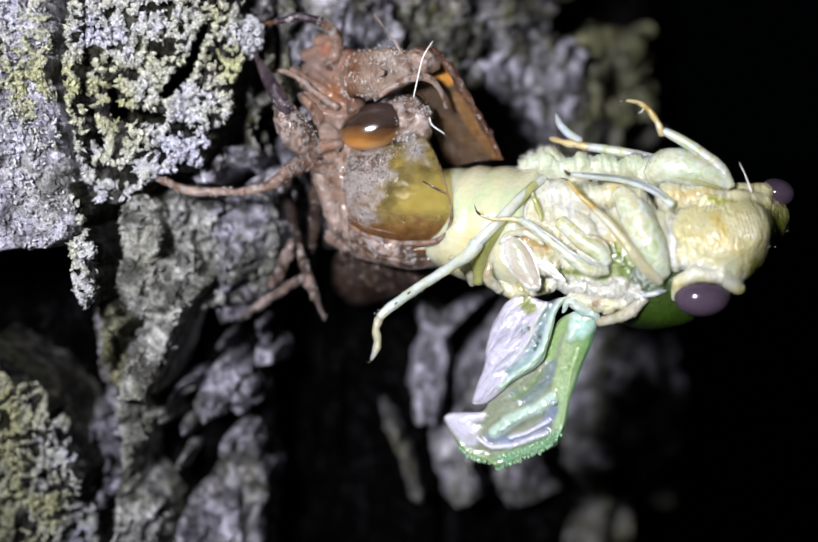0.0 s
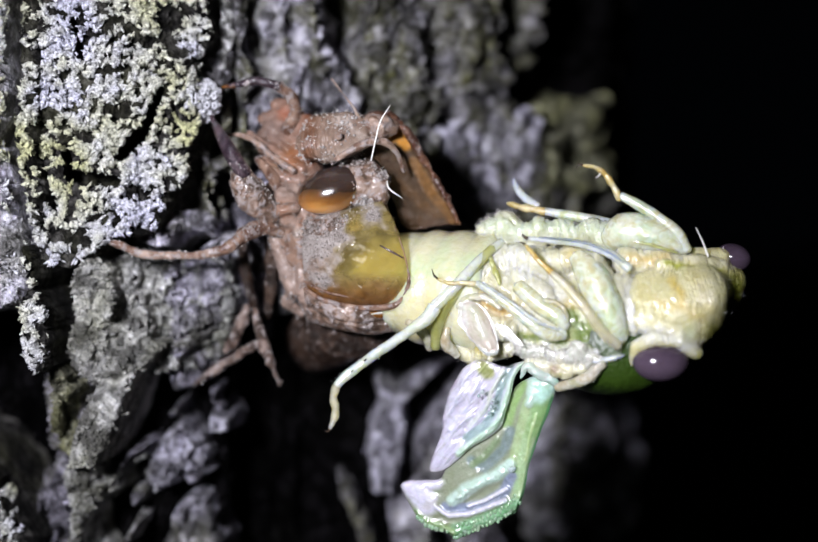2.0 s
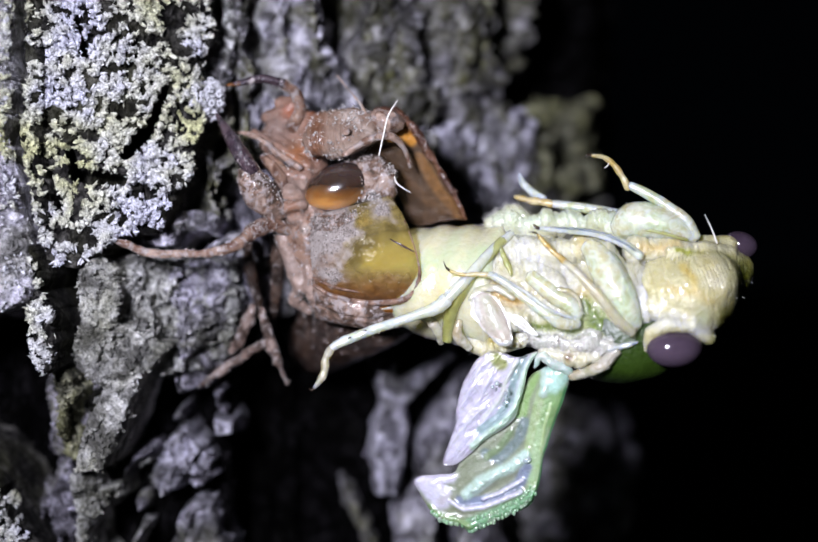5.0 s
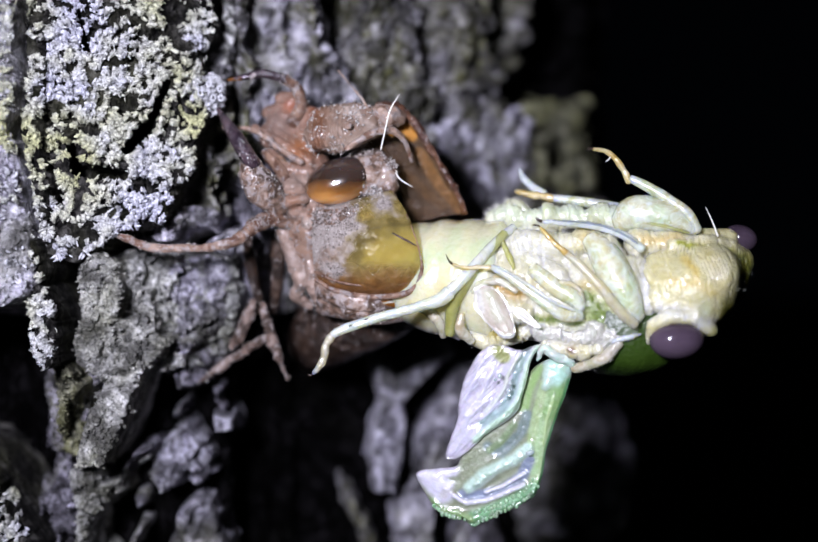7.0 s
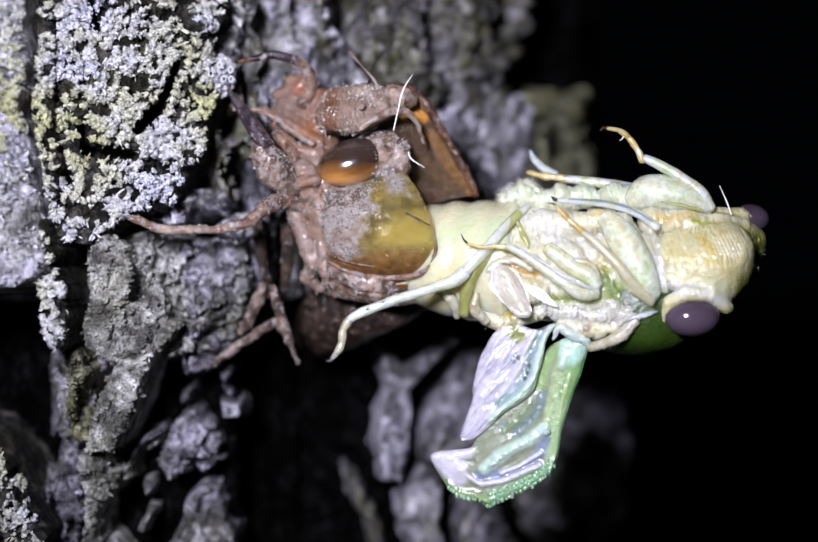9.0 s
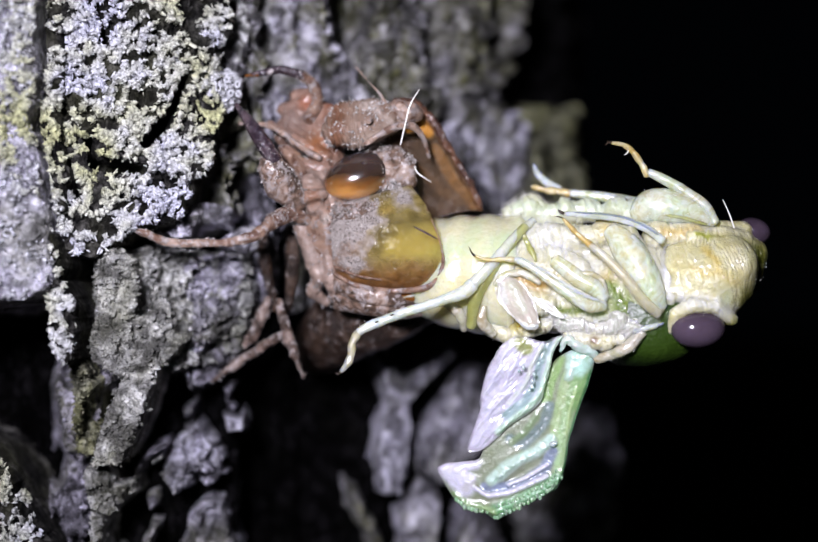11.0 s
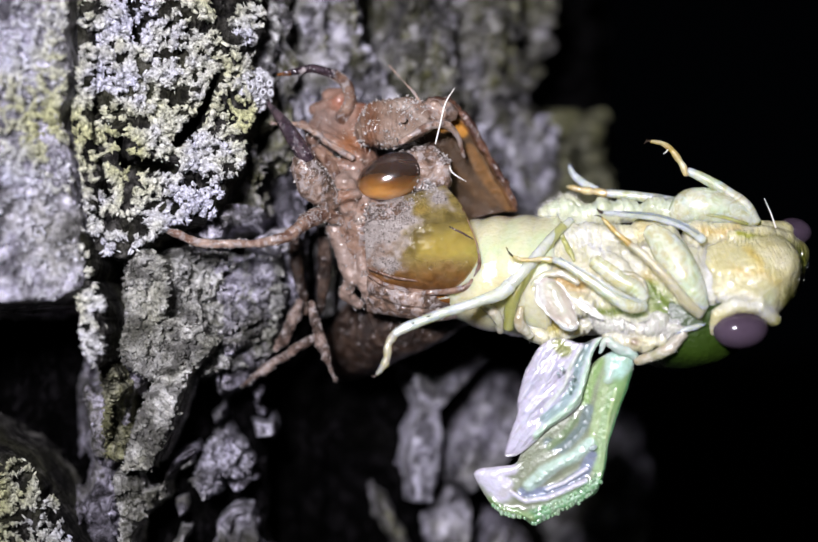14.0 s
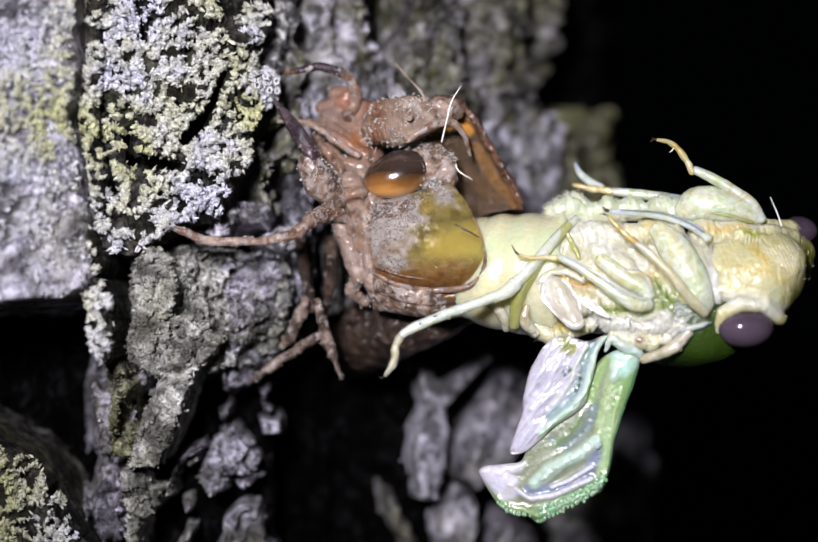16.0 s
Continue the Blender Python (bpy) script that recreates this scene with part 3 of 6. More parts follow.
def grid_faces(rows, cols, keep=None):
    i = (np.arange(rows - 1)[:, None] * cols + np.arange(cols - 1)[None, :])
    f = np.stack([i, i + 1, i + cols + 1, i + cols], -1)
    return f[keep] if keep is not None else f.reshape(-1, 4)


def inside(poly, s, z):
    """Signed distance to a polygon, positive inside."""
    p = np.asarray(poly, float)
    best, odd = np.full(s.shape, 1e9), np.zeros(s.shape, bool)
    for (ax, ay), (bx, by) in zip(p, np.roll(p, -1, axis=0)):
        ex, ey = bx - ax, by - ay
        k = np.clip(((s - ax) * ex + (z - ay) * ey) / (ex * ex + ey * ey + 1e-9), 0, 1)
        best = np.minimum(best, np.hypot(s - ax - k * ex, z - ay - k * ey))
        cross = ((ay > z) != (by > z)) & (s < ex * (z - ay) / (ey if abs(ey) > 1e-9 else 1e-9) + ax)
        odd ^= cross
    return np.where(odd, best, -best)


ground = part("ground", (np.array([(x, y, -1100 + 25 * math.sin(x * 0.0011) * math.cos(y * 0.0013)) for y in np.linspace(-60000, 60000, 61) for x in np.linspace(-60000, 60000, 61)]), grid_faces(61, 61)), EARTH)
tagged(ground, "dark bare forest soil under the tree at night", "ground", kind="structure")

tree = new("tree_trunk")
tree.location = (AXIS[0] * MM, AXIS[1] * MM, -1.1)
tagged(tree, "rough furrowed tree trunk with grey bark plates and lichen", "tree trunk")


def core():
    """The inner trunk from the ground to well above the insect."""
    a = np.linspace(0, 2 * math.pi, 181)[None, :]
    z = np.concatenate([np.linspace(-1115, -60, 120), np.linspace(-50, 50, 21), np.linspace(60, 1500, 160)])[:, None]
    p = np.stack([66 * np.cos(a) + 0 * z, 66 * np.sin(a) + 0 * z, z * 0.3 + 0 * a], -1)
    far = smooth(np.abs(z), 45, 75)
    r = 46 + far * (17 + 9 * np.abs(fbm(p, 16, 4, 2)) * 2 - 4) + 22 * smooth(-z, 900, 1115)
    v = np.stack([AXIS[0] + r * np.cos(a), AXIS[1] + r * np.sin(a), z + 0 * a], -1)
    return v.reshape(-1, 3), grid_faces(len(z), 181)


part("heartwood", core(), BARK, tree)


def furrowed():
    """The bark floor between the plates, with upright ridges and clefts."""
    s, z = np.meshgrid(np.arange(-20, 112, 0.2), np.arange(-40, 42, 0.2))
    warp = 5 * fbm(np.stack([s, z, 0 * s], -1), 14, 3, 11)
    q = np.stack([s + warp, z * 0.28, 0 * s], -1)
    ridge = 1 - 2 * np.abs(fbm(q, 6, 4, 21)) * 2
    fine = fbm(np.stack([s, z * 0.6, 0 * s], -1), 1.6, 4, 31)
    r = 56.0 + 3.2 * smooth(ridge, 0.2, 0.95) + 2.4 * fine + 4.5 * smooth(s, 52, 66) - 6 * smooth(s, 29, 33) * (1 - smooth(s, 40, 45)) * smooth(-z, 5, 10) - 4 * smooth(21 - s, -1, 3) * smooth(-z, 0, 4) * (1 - smooth(-z, 11, 15))
    return on_trunk(s, z, r).reshape(-1, 3), grid_faces(*s.shape)


def ridged(start, end, top, seed, hollow):
    """Weathered ridges that stand out of the dark furrows; hollow(s, z) says where there are none."""
    s, z = np.meshgrid(np.arange(start, end, 0.16), np.arange(-34, 36, 0.16))
    flat = np.stack([s, z, 0 * s], -1)
    warp = np.stack([3.5 * fbm(flat, 9, 3, seed), 5 * fbm(flat, 9, 3, seed + 1), 0 * s], -1)
    q = (flat + warp) * np.array((1, 0.30, 1))
    ridge = 0.5 - np.abs(fbm(q, 6.5, 4, seed + 4)) * 2.4 + 0.5 * fbm(flat, 3.0, 4, seed + 5)
    lobes = np.abs(fbm(flat + 0.3 * warp, 1.3, 3, seed + 6))
    r = 54 + (top - 54) * smooth(ridge, 0.17, 0.44) + 0.9 * (1 - smooth(lobes, 0, 0.14)) + 1.2 * fbm(flat, 0.9, 3, seed + 7) - 25 * hollow(s, z)
    return on_trunk(s, z, r).reshape(-1, 3), grid_faces(*s.shape)


def hollow_behind(s, z):
    below = np.maximum((1 - smooth(s, 60, 64)) * smooth(-z, 2, 7), (1 - smooth(s, 31, 35)) * smooth(-z, -5, -1))
    clefts = [smooth(1.6 - np.abs(s - 52.5 - 0.12 * (z + 12)), 0, 0.9) * smooth(-z, 4, 7), smooth(1.5 - np.abs(s - 61 - 0.1 * (z + 12)), 0, 0.9) * smooth(-z, 3, 6), smooth(1.4 - np.abs(s - 44), 0, 0.8) * smooth(z, 15, 18)]
    return np.maximum.reduce([below, smooth(s, 59, 64) * smooth(z, 7, 13), *clefts])


def hollow_left(s, z):
    beside = smooth(0.55 - np.abs((s - 20.0) / 2.6) , 0, 0.5) * smooth(-z, 5.5, 8.5) * (1 - smooth(-z, 15, 17))
    cleft = smooth(inside([(20.6, -8.1), (23.4, -7.1), (26.0, -10.0), (22.1, -12.8), (19.0, -15.1), (18.0, -15.4)], s, z), -0.3, 0.3)
    low = smooth(-z, 8.5, 10.5) * smooth(s, 18.5, 20)
    return np.maximum.reduce([beside, cleft, low, smooth(s, 28, 31) * smooth(-z, 3, 7), 1 - smooth(s, 11.5, 13), smooth(s, 33, 35)])


far_ridges = part("ridged_bark", ridged(24, 112, 65.5, 61, hollow_behind), BARK_MIX, tree, "weathered grey and mossy bark ridges")
near_ridges = part("ridged_bark", ridged(10, 36, 62.6, 81, hollow_left), BARK, tree, "rough grey bark between the plates")
part("bark_floor", furrowed(), FURROW_SHADE, tree, "deep furrows between bark plates, their shade put into the colour")


def plate(poly, top, mat, base=56.0, lean=(0, 0), edge=0.3, rough=0.7, fine=0.45, step=0.14, warp=1.7, seed=1, label="", grit=1.0, stretch=0.55, curl=0.0, slots=(), pit=0.0):
    """One bark plate: an uneven slab with a ragged outline. top is its outer radius, lean its slope along and up."""
    p = np.asarray(poly, float)
    lo, hi = p.min(0) - 1.5, p.max(0) + 1.5
    s, z = np.meshgrid(np.arange(lo[0], hi[0], step), np.arange(lo[1], hi[1], step))
    q = np.stack([s, z, 0 * s + seed * 7.3], -1)
    ws = s + warp * 2 * fbm(q, 3.2, 4, seed)
    wz = z + warp * 2 * fbm(q + 50, 3.2, 4, seed + 1)
    d = inside(p, ws, wz)
    mid, bare = p.mean(0), None
    qs = q * np.array((1, stretch, 1))
    big = fbm(qs, 4.5, 4, seed + 2)
    crack = smooth(0.05 - np.abs(fbm(qs + 90, 3.6, 3, seed + 3)), 0, 0.05)
    small = fbm(q, 0.8, 4, seed + 4)
    r_top = top + lean[0] * (s - mid[0]) + lean[1] * (z - mid[1]) + rough * 2 * big + fine * 2 * small * grit - 0.8 * rough * crack
    if curl:
        w = np.stack([fbm(q + 20, 0.9, 2, seed + 8), fbm(q + 40, 0.9, 2, seed + 9), 0 * s], -1)
        lobes = np.abs(fbm(q + 0.9 * w, 0.85, 3, seed + 10))
        pits = smooth(fbm(q + 70, 2.2, 3, seed + 12), -0.02, 0.14)
        r_top = r_top + curl * (1 - smooth(lobes, 0.0, 0.13)) - 1.5 * curl * pits
    if pit:
        hole = fbm(q * np.array((1, 0.7, 1)) + 130, 3.4, 3, seed + 14)
        r_top = r_top - 1.6 * pit * smooth(hole, 0.03, 0.17) + 0.5 * pit * smooth(hole, 0.0, -0.25)
    for a, b, half in slots:
        a, b = np.array(a), np.array(b)
        k = np.clip(((s - a[0]) * (b - a)[0] + (z - a[1]) * (b - a)[1]) / ((b - a) @ (b - a)), 0, 1)
        away = np.hypot(s - a[0] - k * (b - a)[0], z - a[1] - k * (b - a)[1]) + 0.5 * fbm(q, 1.0, 3, seed + 30)
        r_top = r_top - 4.5 * (1 - smooth(away, half * 0.7, half * 1.15))
        bare = np.where(away < half, -1.0, 1.0) if bare is None else np.minimum(bare, np.where(away < half, -1.0, 1.0))
    lift = smooth(d, -0.35, edge)
    r = base + (r_top - base) * lift
    keep = (d[:-1, :-1] > -0.5) | (d[1:, 1:] > -0.5)
    v, f = on_trunk(s + (1 - lift) * (r_top - base) * np.tan(s / ARC), z, r).reshape(-1, 3), grid_faces(*s.shape, keep)
    used = np.unique(f)
    back = np.zeros(len(v), int)
    back[used] = np.arange(len(used))

    def height(a, b):
        i = np.clip(((np.asarray(b) - lo[1]) / step).astype(int), 0, s.shape[0] - 1)
        j = np.clip(((np.asarray(a) - lo[0]) / step).astype(int), 0, s.shape[1] - 1)
        return r[i, j], d[i, j] if bare is None else np.minimum(d, bare)[i, j]

    ob = part("bark_plate", (v[used], back[f]), mat, tree, label)
    return ob, height, (lo, hi)


def crust(placed, n, mat, size=(0.10, 0.24), patch=(0.0, 2.2), seed=1, name="lichen_crust", label="", sink=0.06, curl=0.085, above=-99):
    """Lichen lobes over a plate: small flakes strung along curling lines, in clumps with bare gaps."""
    ob, height, (lo, hi) = placed
    rng = np.random.default_rng(seed)
    c = rng.uniform(lo, hi, (n * 7, 2))
    q = np.column_stack([c, np.full(len(c), seed * 1.7)])
    line = np.abs(fbm(q, 0.7, 2, seed + 40))
    clump = fbm(q, patch[1], 3, seed) + rng.uniform(-0.05, 0.05, len(c))
    r, d = height(c[:, 0], c[:, 1])
    ok = (c[:, 1] + 8 * clump > above) & (clump > patch[0] - 0.12) & (d > 0.2) & (line < curl + 0.12 * np.clip(clump, 0, 0.4))
    c, r, clump, line = c[ok][:n], r[ok][:n], clump[ok][:n], line[ok][:n]
    rad = rng.uniform(*size, len(c))
    lift = rng.uniform(-sink, 0.16, len(c)) + 0.30 * (1 - line / 0.12).clip(0, 1) + 0.8 * np.clip(clump, 0, 0.5)
    made = part(name, lumps(on_trunk(c[:, 0], c[:, 1], r + lift), rad * 1.15, seed, squash=0.6, flat=0.34, long=1.75), mat)
    tagged(made, label or "crusty grey-green lichen on a bark plate", "lichen", kind="stuff")


# The plates near the insect, largest first.
slab = plate([(-3.0, 23.8), (12.1, 20.9), (12.3, 16.6), (12.1, 12.3), (11.7, 10.1), (12.4, 7.9), (12.7, 5.8), (13.1, 3.2), (13.2, -0.0), (12.9, -2.1), (11.1, -2.6), (-3.0, -3.6)], 72.8, BARK_SLAB, lean=(-0.22, 0.03), rough=0.7, fine=0.3, seed=3, curl=0.25, pit=0.5, warp=0.6, step=0.11, label="smooth pale lavender-grey bark slab")
crust(slab, 20000, LICHEN, size=(0.05, 0.14), patch=(-0.06, 2.4), seed=4, above=5.5, label="yellow-green lichen grains on the pale slab")
lichen_plate = plate([(9.9, 22.5), (24.9, 23.9), (25.3, 17.0), (24.9, 12.0), (24.3, 8.6), (22.7, 6.6), (22.3, 3.6), (18.7, 2.4), (14.8, 0.2), (13.0, 0.9), (11.1, 7.3), (10.6, 11.6)], 69.0, LICHEN_BARK, rough=1.0, fine=0.3, seed=5, step=0.09, curl=0.4, slots=(((21.9, 13.6), (20.8, 10.7), 0.42), ((20.8, 10.7), (19.2, 8.8), 0.5), ((15.9, 7.4), (18.9, 6.9), 0.5), ((15.9, 7.4), (15.4, 8.9), 0.35), ((15.9, 18.5), (16.5, 15.6), 0.25), ((13.6, 8.1), (14.6, 5.1), 0.4), ((12.9, 14.7), (13.4, 10.7), 0.3)), label="bark plate grown over with grey-green lichen")
verge = plate([(12.3, 21.2), (13.8, 21.3), (13.9, 14.7), (13.8, 9.5), (14.0, 7.0), (13.8, 3.6), (13.0, 3.3), (12.7, 6.2), (12.4, 8.8), (12.2, 11.7), (12.4, 16.1)], 70.2, LICHEN_BARK, rough=0.7, seed=7, step=0.1, warp=0.5, curl=0.4)
crust(verge, 7000, LICHEN, size=(0.05, 0.14), patch=(-0.04, 1.8), seed=21, label="yellow-green lichen in the groove beside the slab")
crust(slab, 3000, LICHEN_WHITE, size=(0.05, 0.12), patch=(0.10, 3), seed=34, label="grey lichen grains on the pale slab")
crust(lichen_plate, 33000, LICHEN, size=(0.045, 0.15), patch=(0.0, 1.5), curl=0.075, seed=6, label="crusty grey-green lichen with small curled lobes")
strip = plate([(12.9, 3.5), (13.6, 1.4), (13.7, -0.8), (14.6, -2.6), (14.8, -4.5), (14.6, -6.4), (13.8, -7.2), (13.0, -6.3), (12.5, -4.4), (12.3, -2.2), (12.7, -0.8), (12.5, 2.2)], 70.3, LICHEN_BARK, seed=8, step=0.09, warp=0.5, curl=0.4)
crust(strip, 3400, LICHEN, size=(0.06, 0.15), patch=(-0.08, 2.0), seed=9)
middle = plate([(15.9, 1.9), (17.4, 1.6), (18.7, 0.7), (19.0, -1.6), (18.6, -3.3), (19.8, -3.0), (19.6, -1.1), (21.3, -1.3), (21.6, -4.7), (23.1, -5.0), (21.6, -6.6), (20.1, -7.8), (18.7, -7.5), (17.7, -8.2), (15.9, -7.1), (15.4, -5.4), (15.9, -3.1), (15.6, -0.4)], 67.9, BARK_CREAM, rough=0.6, fine=0.4, seed=10, step=0.08, warp=0.45, curl=0.35, pit=0.6, label="grey-green bark plate tapering downwards")
spur = plate([(18.5, -5.8), (20.3, -7.1), (19.5, -9.8), (18.6, -12.2), (17.7, -14.4), (15.5, -14.7), (15.9, -12.5), (16.4, -10.2), (17.6, -7.9)], 68.6, BARK_CREAM, rough=0.5, fine=0.4, seed=13, step=0.08, warp=0.4, curl=0.2, pit=0.2, lean=(-0.08, 0.0), label="long pale splinter of bark running down the plate")
knobs = plate([(14.0, -6.9), (15.3, -6.5), (16.0, -8.5), (15.7, -10.0), (16.1, -11.9), (16.0, -13.9), (14.6, -13.9), (14.2, -11.5), (14.5, -9.2)], 67.0, BARK_MOSS, rough=1.2, seed=46, step=0.09, warp=0.7, curl=0.4, pit=1.6)
bed = plate([(15.5, 1.8), (19.4, 1.9), (22.5, 1.6), (28.0, 1.6), (28.4, -1.7), (28.2, -5.3), (25.8, -7.3), (23.1, -7.3), (20.5, -8.3), (15.9, -7.6)], 65.0, BARK_GREEN, rough=1.3, fine=0.6, seed=49, step=0.1, warp=0.8, curl=0.9, pit=1.9, label="bumpy grey bark between the plates")
right_plate = plate([(22.0, 0.4), (23.4, 1.2), (25.7, 1.6), (27.4, 1.0), (28.1, -1.7), (27.8, -4.4), (25.7, -4.9), (23.4, -6.6), (23.0, -4.8), (23.2, -2.4), (22.2, -1.2)], 65.6, BARK_PALE, rough=1.5, seed=12, step=0.09, warp=0.7, curl=0.5, pit=1.2, slots=(((21.7, -1.1), (25.7, 0.8), 0.22), ((21.1, -5.6), (25.8, -4.1), 0.2)))
plate([(22.9, -6.9), (26.1, -5.6), (28.4, -5.1), (28.1, -7.0), (26.1, -8.6), (23.7, -9.4)], 63.8, BARK, rough=1.4, seed=47, step=0.1, warp=0.8, curl=0.5, pit=1.8)
plate([(19.8, 3.9), (22.9, 4.0), (25.8, 4.8), (26.7, 3.0), (22.9, 2.0), (20.5, 2.3)], 66.5, BARK_PALE, rough=1.2, seed=41, step=0.1, curl=0.5, pit=1.2)
plate([(25.1, 2.0), (26.8, 3.6), (28.7, 3.8), (29.1, 2.0), (27.4, 0.8)], 65.2, BARK_PALE, rough=1.2, seed=43, step=0.1, warp=0.7, curl=0.5, pit=1.4)
plate([(10.0, 24.4), (14.2, 24.7), (14.7, 11.5), (14.5, 1.0), (12.8, 0.3), (10.8, 7.6)], 67.4, BARK, rough=0.9, seed=42, step=0.12)
side = plate([(28.3, 7.8), (30.5, 7.4), (31.4, 1.6), (31.1, -3.0), (29.1, -3.3), (28.8, 2.0)], 63.4, BARK, rough=1.6, seed=48, step=0.1, curl=0.5, pit=2.0)
low_a = plate([(21.7, -14.9), (22.4, -13.5), (24.1, -12.1), (25.4, -13.5), (26.7, -15.3), (25.4, -16.3), (23.9, -15.9), (23.4, -17.1), (22.1, -17.4), (21.5, -16.1)], 63.2, BARK_SLAB, rough=1.1, seed=14, warp=0.5, step=0.09, curl=0.5, pit=1.0)
plate([(26.2, -11.5), (28.0, -11.6), (28.2, -12.9), (26.4, -12.9)], 63.6, BARK_SLAB, rough=0.4, seed=15, warp=0.3, step=0.09, curl=0.1)
plate([(22.8, -22.1), (23.5, -19.3), (25.1, -18.4), (27.2, -18.0), (27.6, -22.5), (27.7, -30.8), (19.1, -29.9), (20.4, -24.0)], 62.8, BARK_PALE, rough=1.2, seed=16, step=0.11, warp=0.9, curl=0.4, pit=1.2)
low_d = plate([(15.1, -14.4), (17.2, -14.3), (17.8, -15.9), (19.3, -15.5), (19.2, -16.8), (17.6, -18.0), (16.6, -18.5), (16.1, -20.9), (19.3, -23.4), (20.8, -29.0), (14.4, -28.5), (15.1, -20.8), (15.4, -17.8), (15.0, -15.8)], 66.0, BARK_GREEN, rough=1.4, seed=17, warp=0.6, step=0.09, curl=0.35, pit=1.6)
low_e = plate([(3.6, -10.8), (6.5, -12.5), (8.7, -13.8), (10.7, -16.0), (11.6, -17.7), (13.0, -20.2), (14.1, -29.8), (3.6, -29.4)], 66.2, LICHEN_BARK, rough=1.2, seed=18, curl=0.5, step=0.1, pit=1.3, warp=0.8)
crust(low_e, 9000, LICHEN, size=(0.05, 0.13), patch=(-0.02, 1.6), seed=19)
for seed, outline, top, mat in (
        (60, ((18.8, -15.5), (19.8, -14.0), (21.5, -13.0), (21.8, -13.6), (20.3, -14.7), (19.4, -15.9)), 64.2, BARK), (61, ((20.2, -14.9), (21.3, -14.0), (21.5, -14.7), (20.5, -15.3)), 64.4, BARK_GREEN),
        (62, ((19.4, -21.0), (20.3, -19.3), (21.1, -19.4), (20.3, -21.3)), 63.6, BARK_PALE), (63, ((24.6, -16.4), (26.6, -15.6), (27.2, -16.0), (25.2, -17.3)), 62.6, BARK), (64, ((23.1, -11.3), (24.3, -10.4), (24.6, -11.2), (23.6, -12.0)), 62.6, BARK_PALE),
        (66, ((20.0, -17.6), (20.9, -17.3), (21.1, -18.7), (20.3, -18.9)), 63.4, BARK), (67, ((26.6, -9.2), (27.7, -9.2), (28.0, -11.3), (27.2, -11.3)), 62.4, BARK)):
    plate(outline, top, mat, rough=0.9, seed=seed, warp=0.4, step=0.09, curl=0.4, edge=0.3)

# The bark behind the insect.
def behind(seed, outline, top, mat, pit, warp=1.0, rough=1.2, lean=0.0):
    plate(outline, top, mat, base=top - 5, rough=rough, lean=(lean, 0.0), fine=0.5 * rough, seed=seed, step=0.14, stretch=0.35, warp=warp, edge=0.4, curl=0.4 * rough, pit=0.7 * pit)


behind(22, ((28.3, 23.7), (34.8, 24.4), (35.7, 19.4), (37.8, 16.7), (39.8, 13.8), (39.3, 9.5), (33.0, 7.9), (28.9, 10.6), (28.0, 15.1)), 64.6, BARK_PALE, 1.4)
behind(23, ((26.2, 23.2), (27.6, 23.3), (27.7, 15.7), (26.6, 14.8), (26.1, 17.2)), 66.0, BARK_GREEN, 0.6, 0.6)
behind(24, ((39.2, 25.2), (50.4, 26.9), (51.1, 21.1), (49.4, 18.1), (48.1, 14.4), (44.6, 12.3), (40.2, 13.3), (38.4, 16.6), (38.7, 20.4)), 65.6, BARK_MIX, 2.6)
behind(31, ((49.5, 26.6), (53.2, 27.3), (53.4, 21.3), (52.1, 17.0), (50.4, 14.1), (49.5, 18.5)), 66.2, BARK_MOSS, 1.0, 0.6)
behind(25, ((43.0, 11.8), (48.3, 13.5), (53.8, 15.8), (59.4, 15.0), (59.0, 10.6), (56.9, 6.6), (53.1, 3.7), (46.5, 3.5), (44.2, 7.9)), 65.4, BARK_SLAB, 2.2)
behind(26, ((58.1, 15.8), (64.3, 16.9), (66.5, 13.6), (65.9, 8.0), (61.2, 4.4), (56.5, 4.7), (57.7, 10.5)), 66.0, BARK_MOSS, 1.2, 0.8)
behind(32, ((65.5, 16.6), (72.2, 17.9), (73.8, 13.8), (72.2, 7.9), (65.0, 7.0)), 66.2, BARK_MOSS, 1.2, 0.8)
behind(27, ((41.3, -7.4), (43.3, -7.4), (44.5, -9.7), (45.1, -12.6), (45.3, -15.6), (44.1, -19.5), (41.6, -19.1), (41.2, -15.0), (41.9, -10.9)), 63.4, BARK_SLAB, 0.6, 0.5, rough=0.5)
behind(28, ((43.4, -9.6), (46.3, -7.5), (50.3, -6.0), (51.7, -6.9), (47.0, -9.8), (44.5, -11.9)), 63.6, BARK_SLAB, 0.6, 0.5, rough=0.5)
behind(34, ((46.0, -14.2), (48.5, -12.2), (51.5, -8.7), (55.3, -7.2), (60.0, -8.4), (57.8, -13.6), (53.0, -17.0), (48.8, -18.8), (46.3, -17.2)), 63.4, BARK_PALE, 1.0, 0.7, rough=0.5)
behind(35, ((44.0, -20.7), (45.9, -18.5), (49.1, -19.7), (48.4, -22.9), (50.4, -26.4), (45.9, -27.0), (43.8, -23.1)), 63.8, BARK_PALE, 0.6, 0.5, rough=0.5)
behind(36, ((39.5, -18.0), (40.6, -18.6), (43.5, -23.4), (44.0, -27.0), (42.5, -26.4), (40.7, -21.7)), 61.6, BARK_MIX, 0.6, 0.3, rough=0.5)
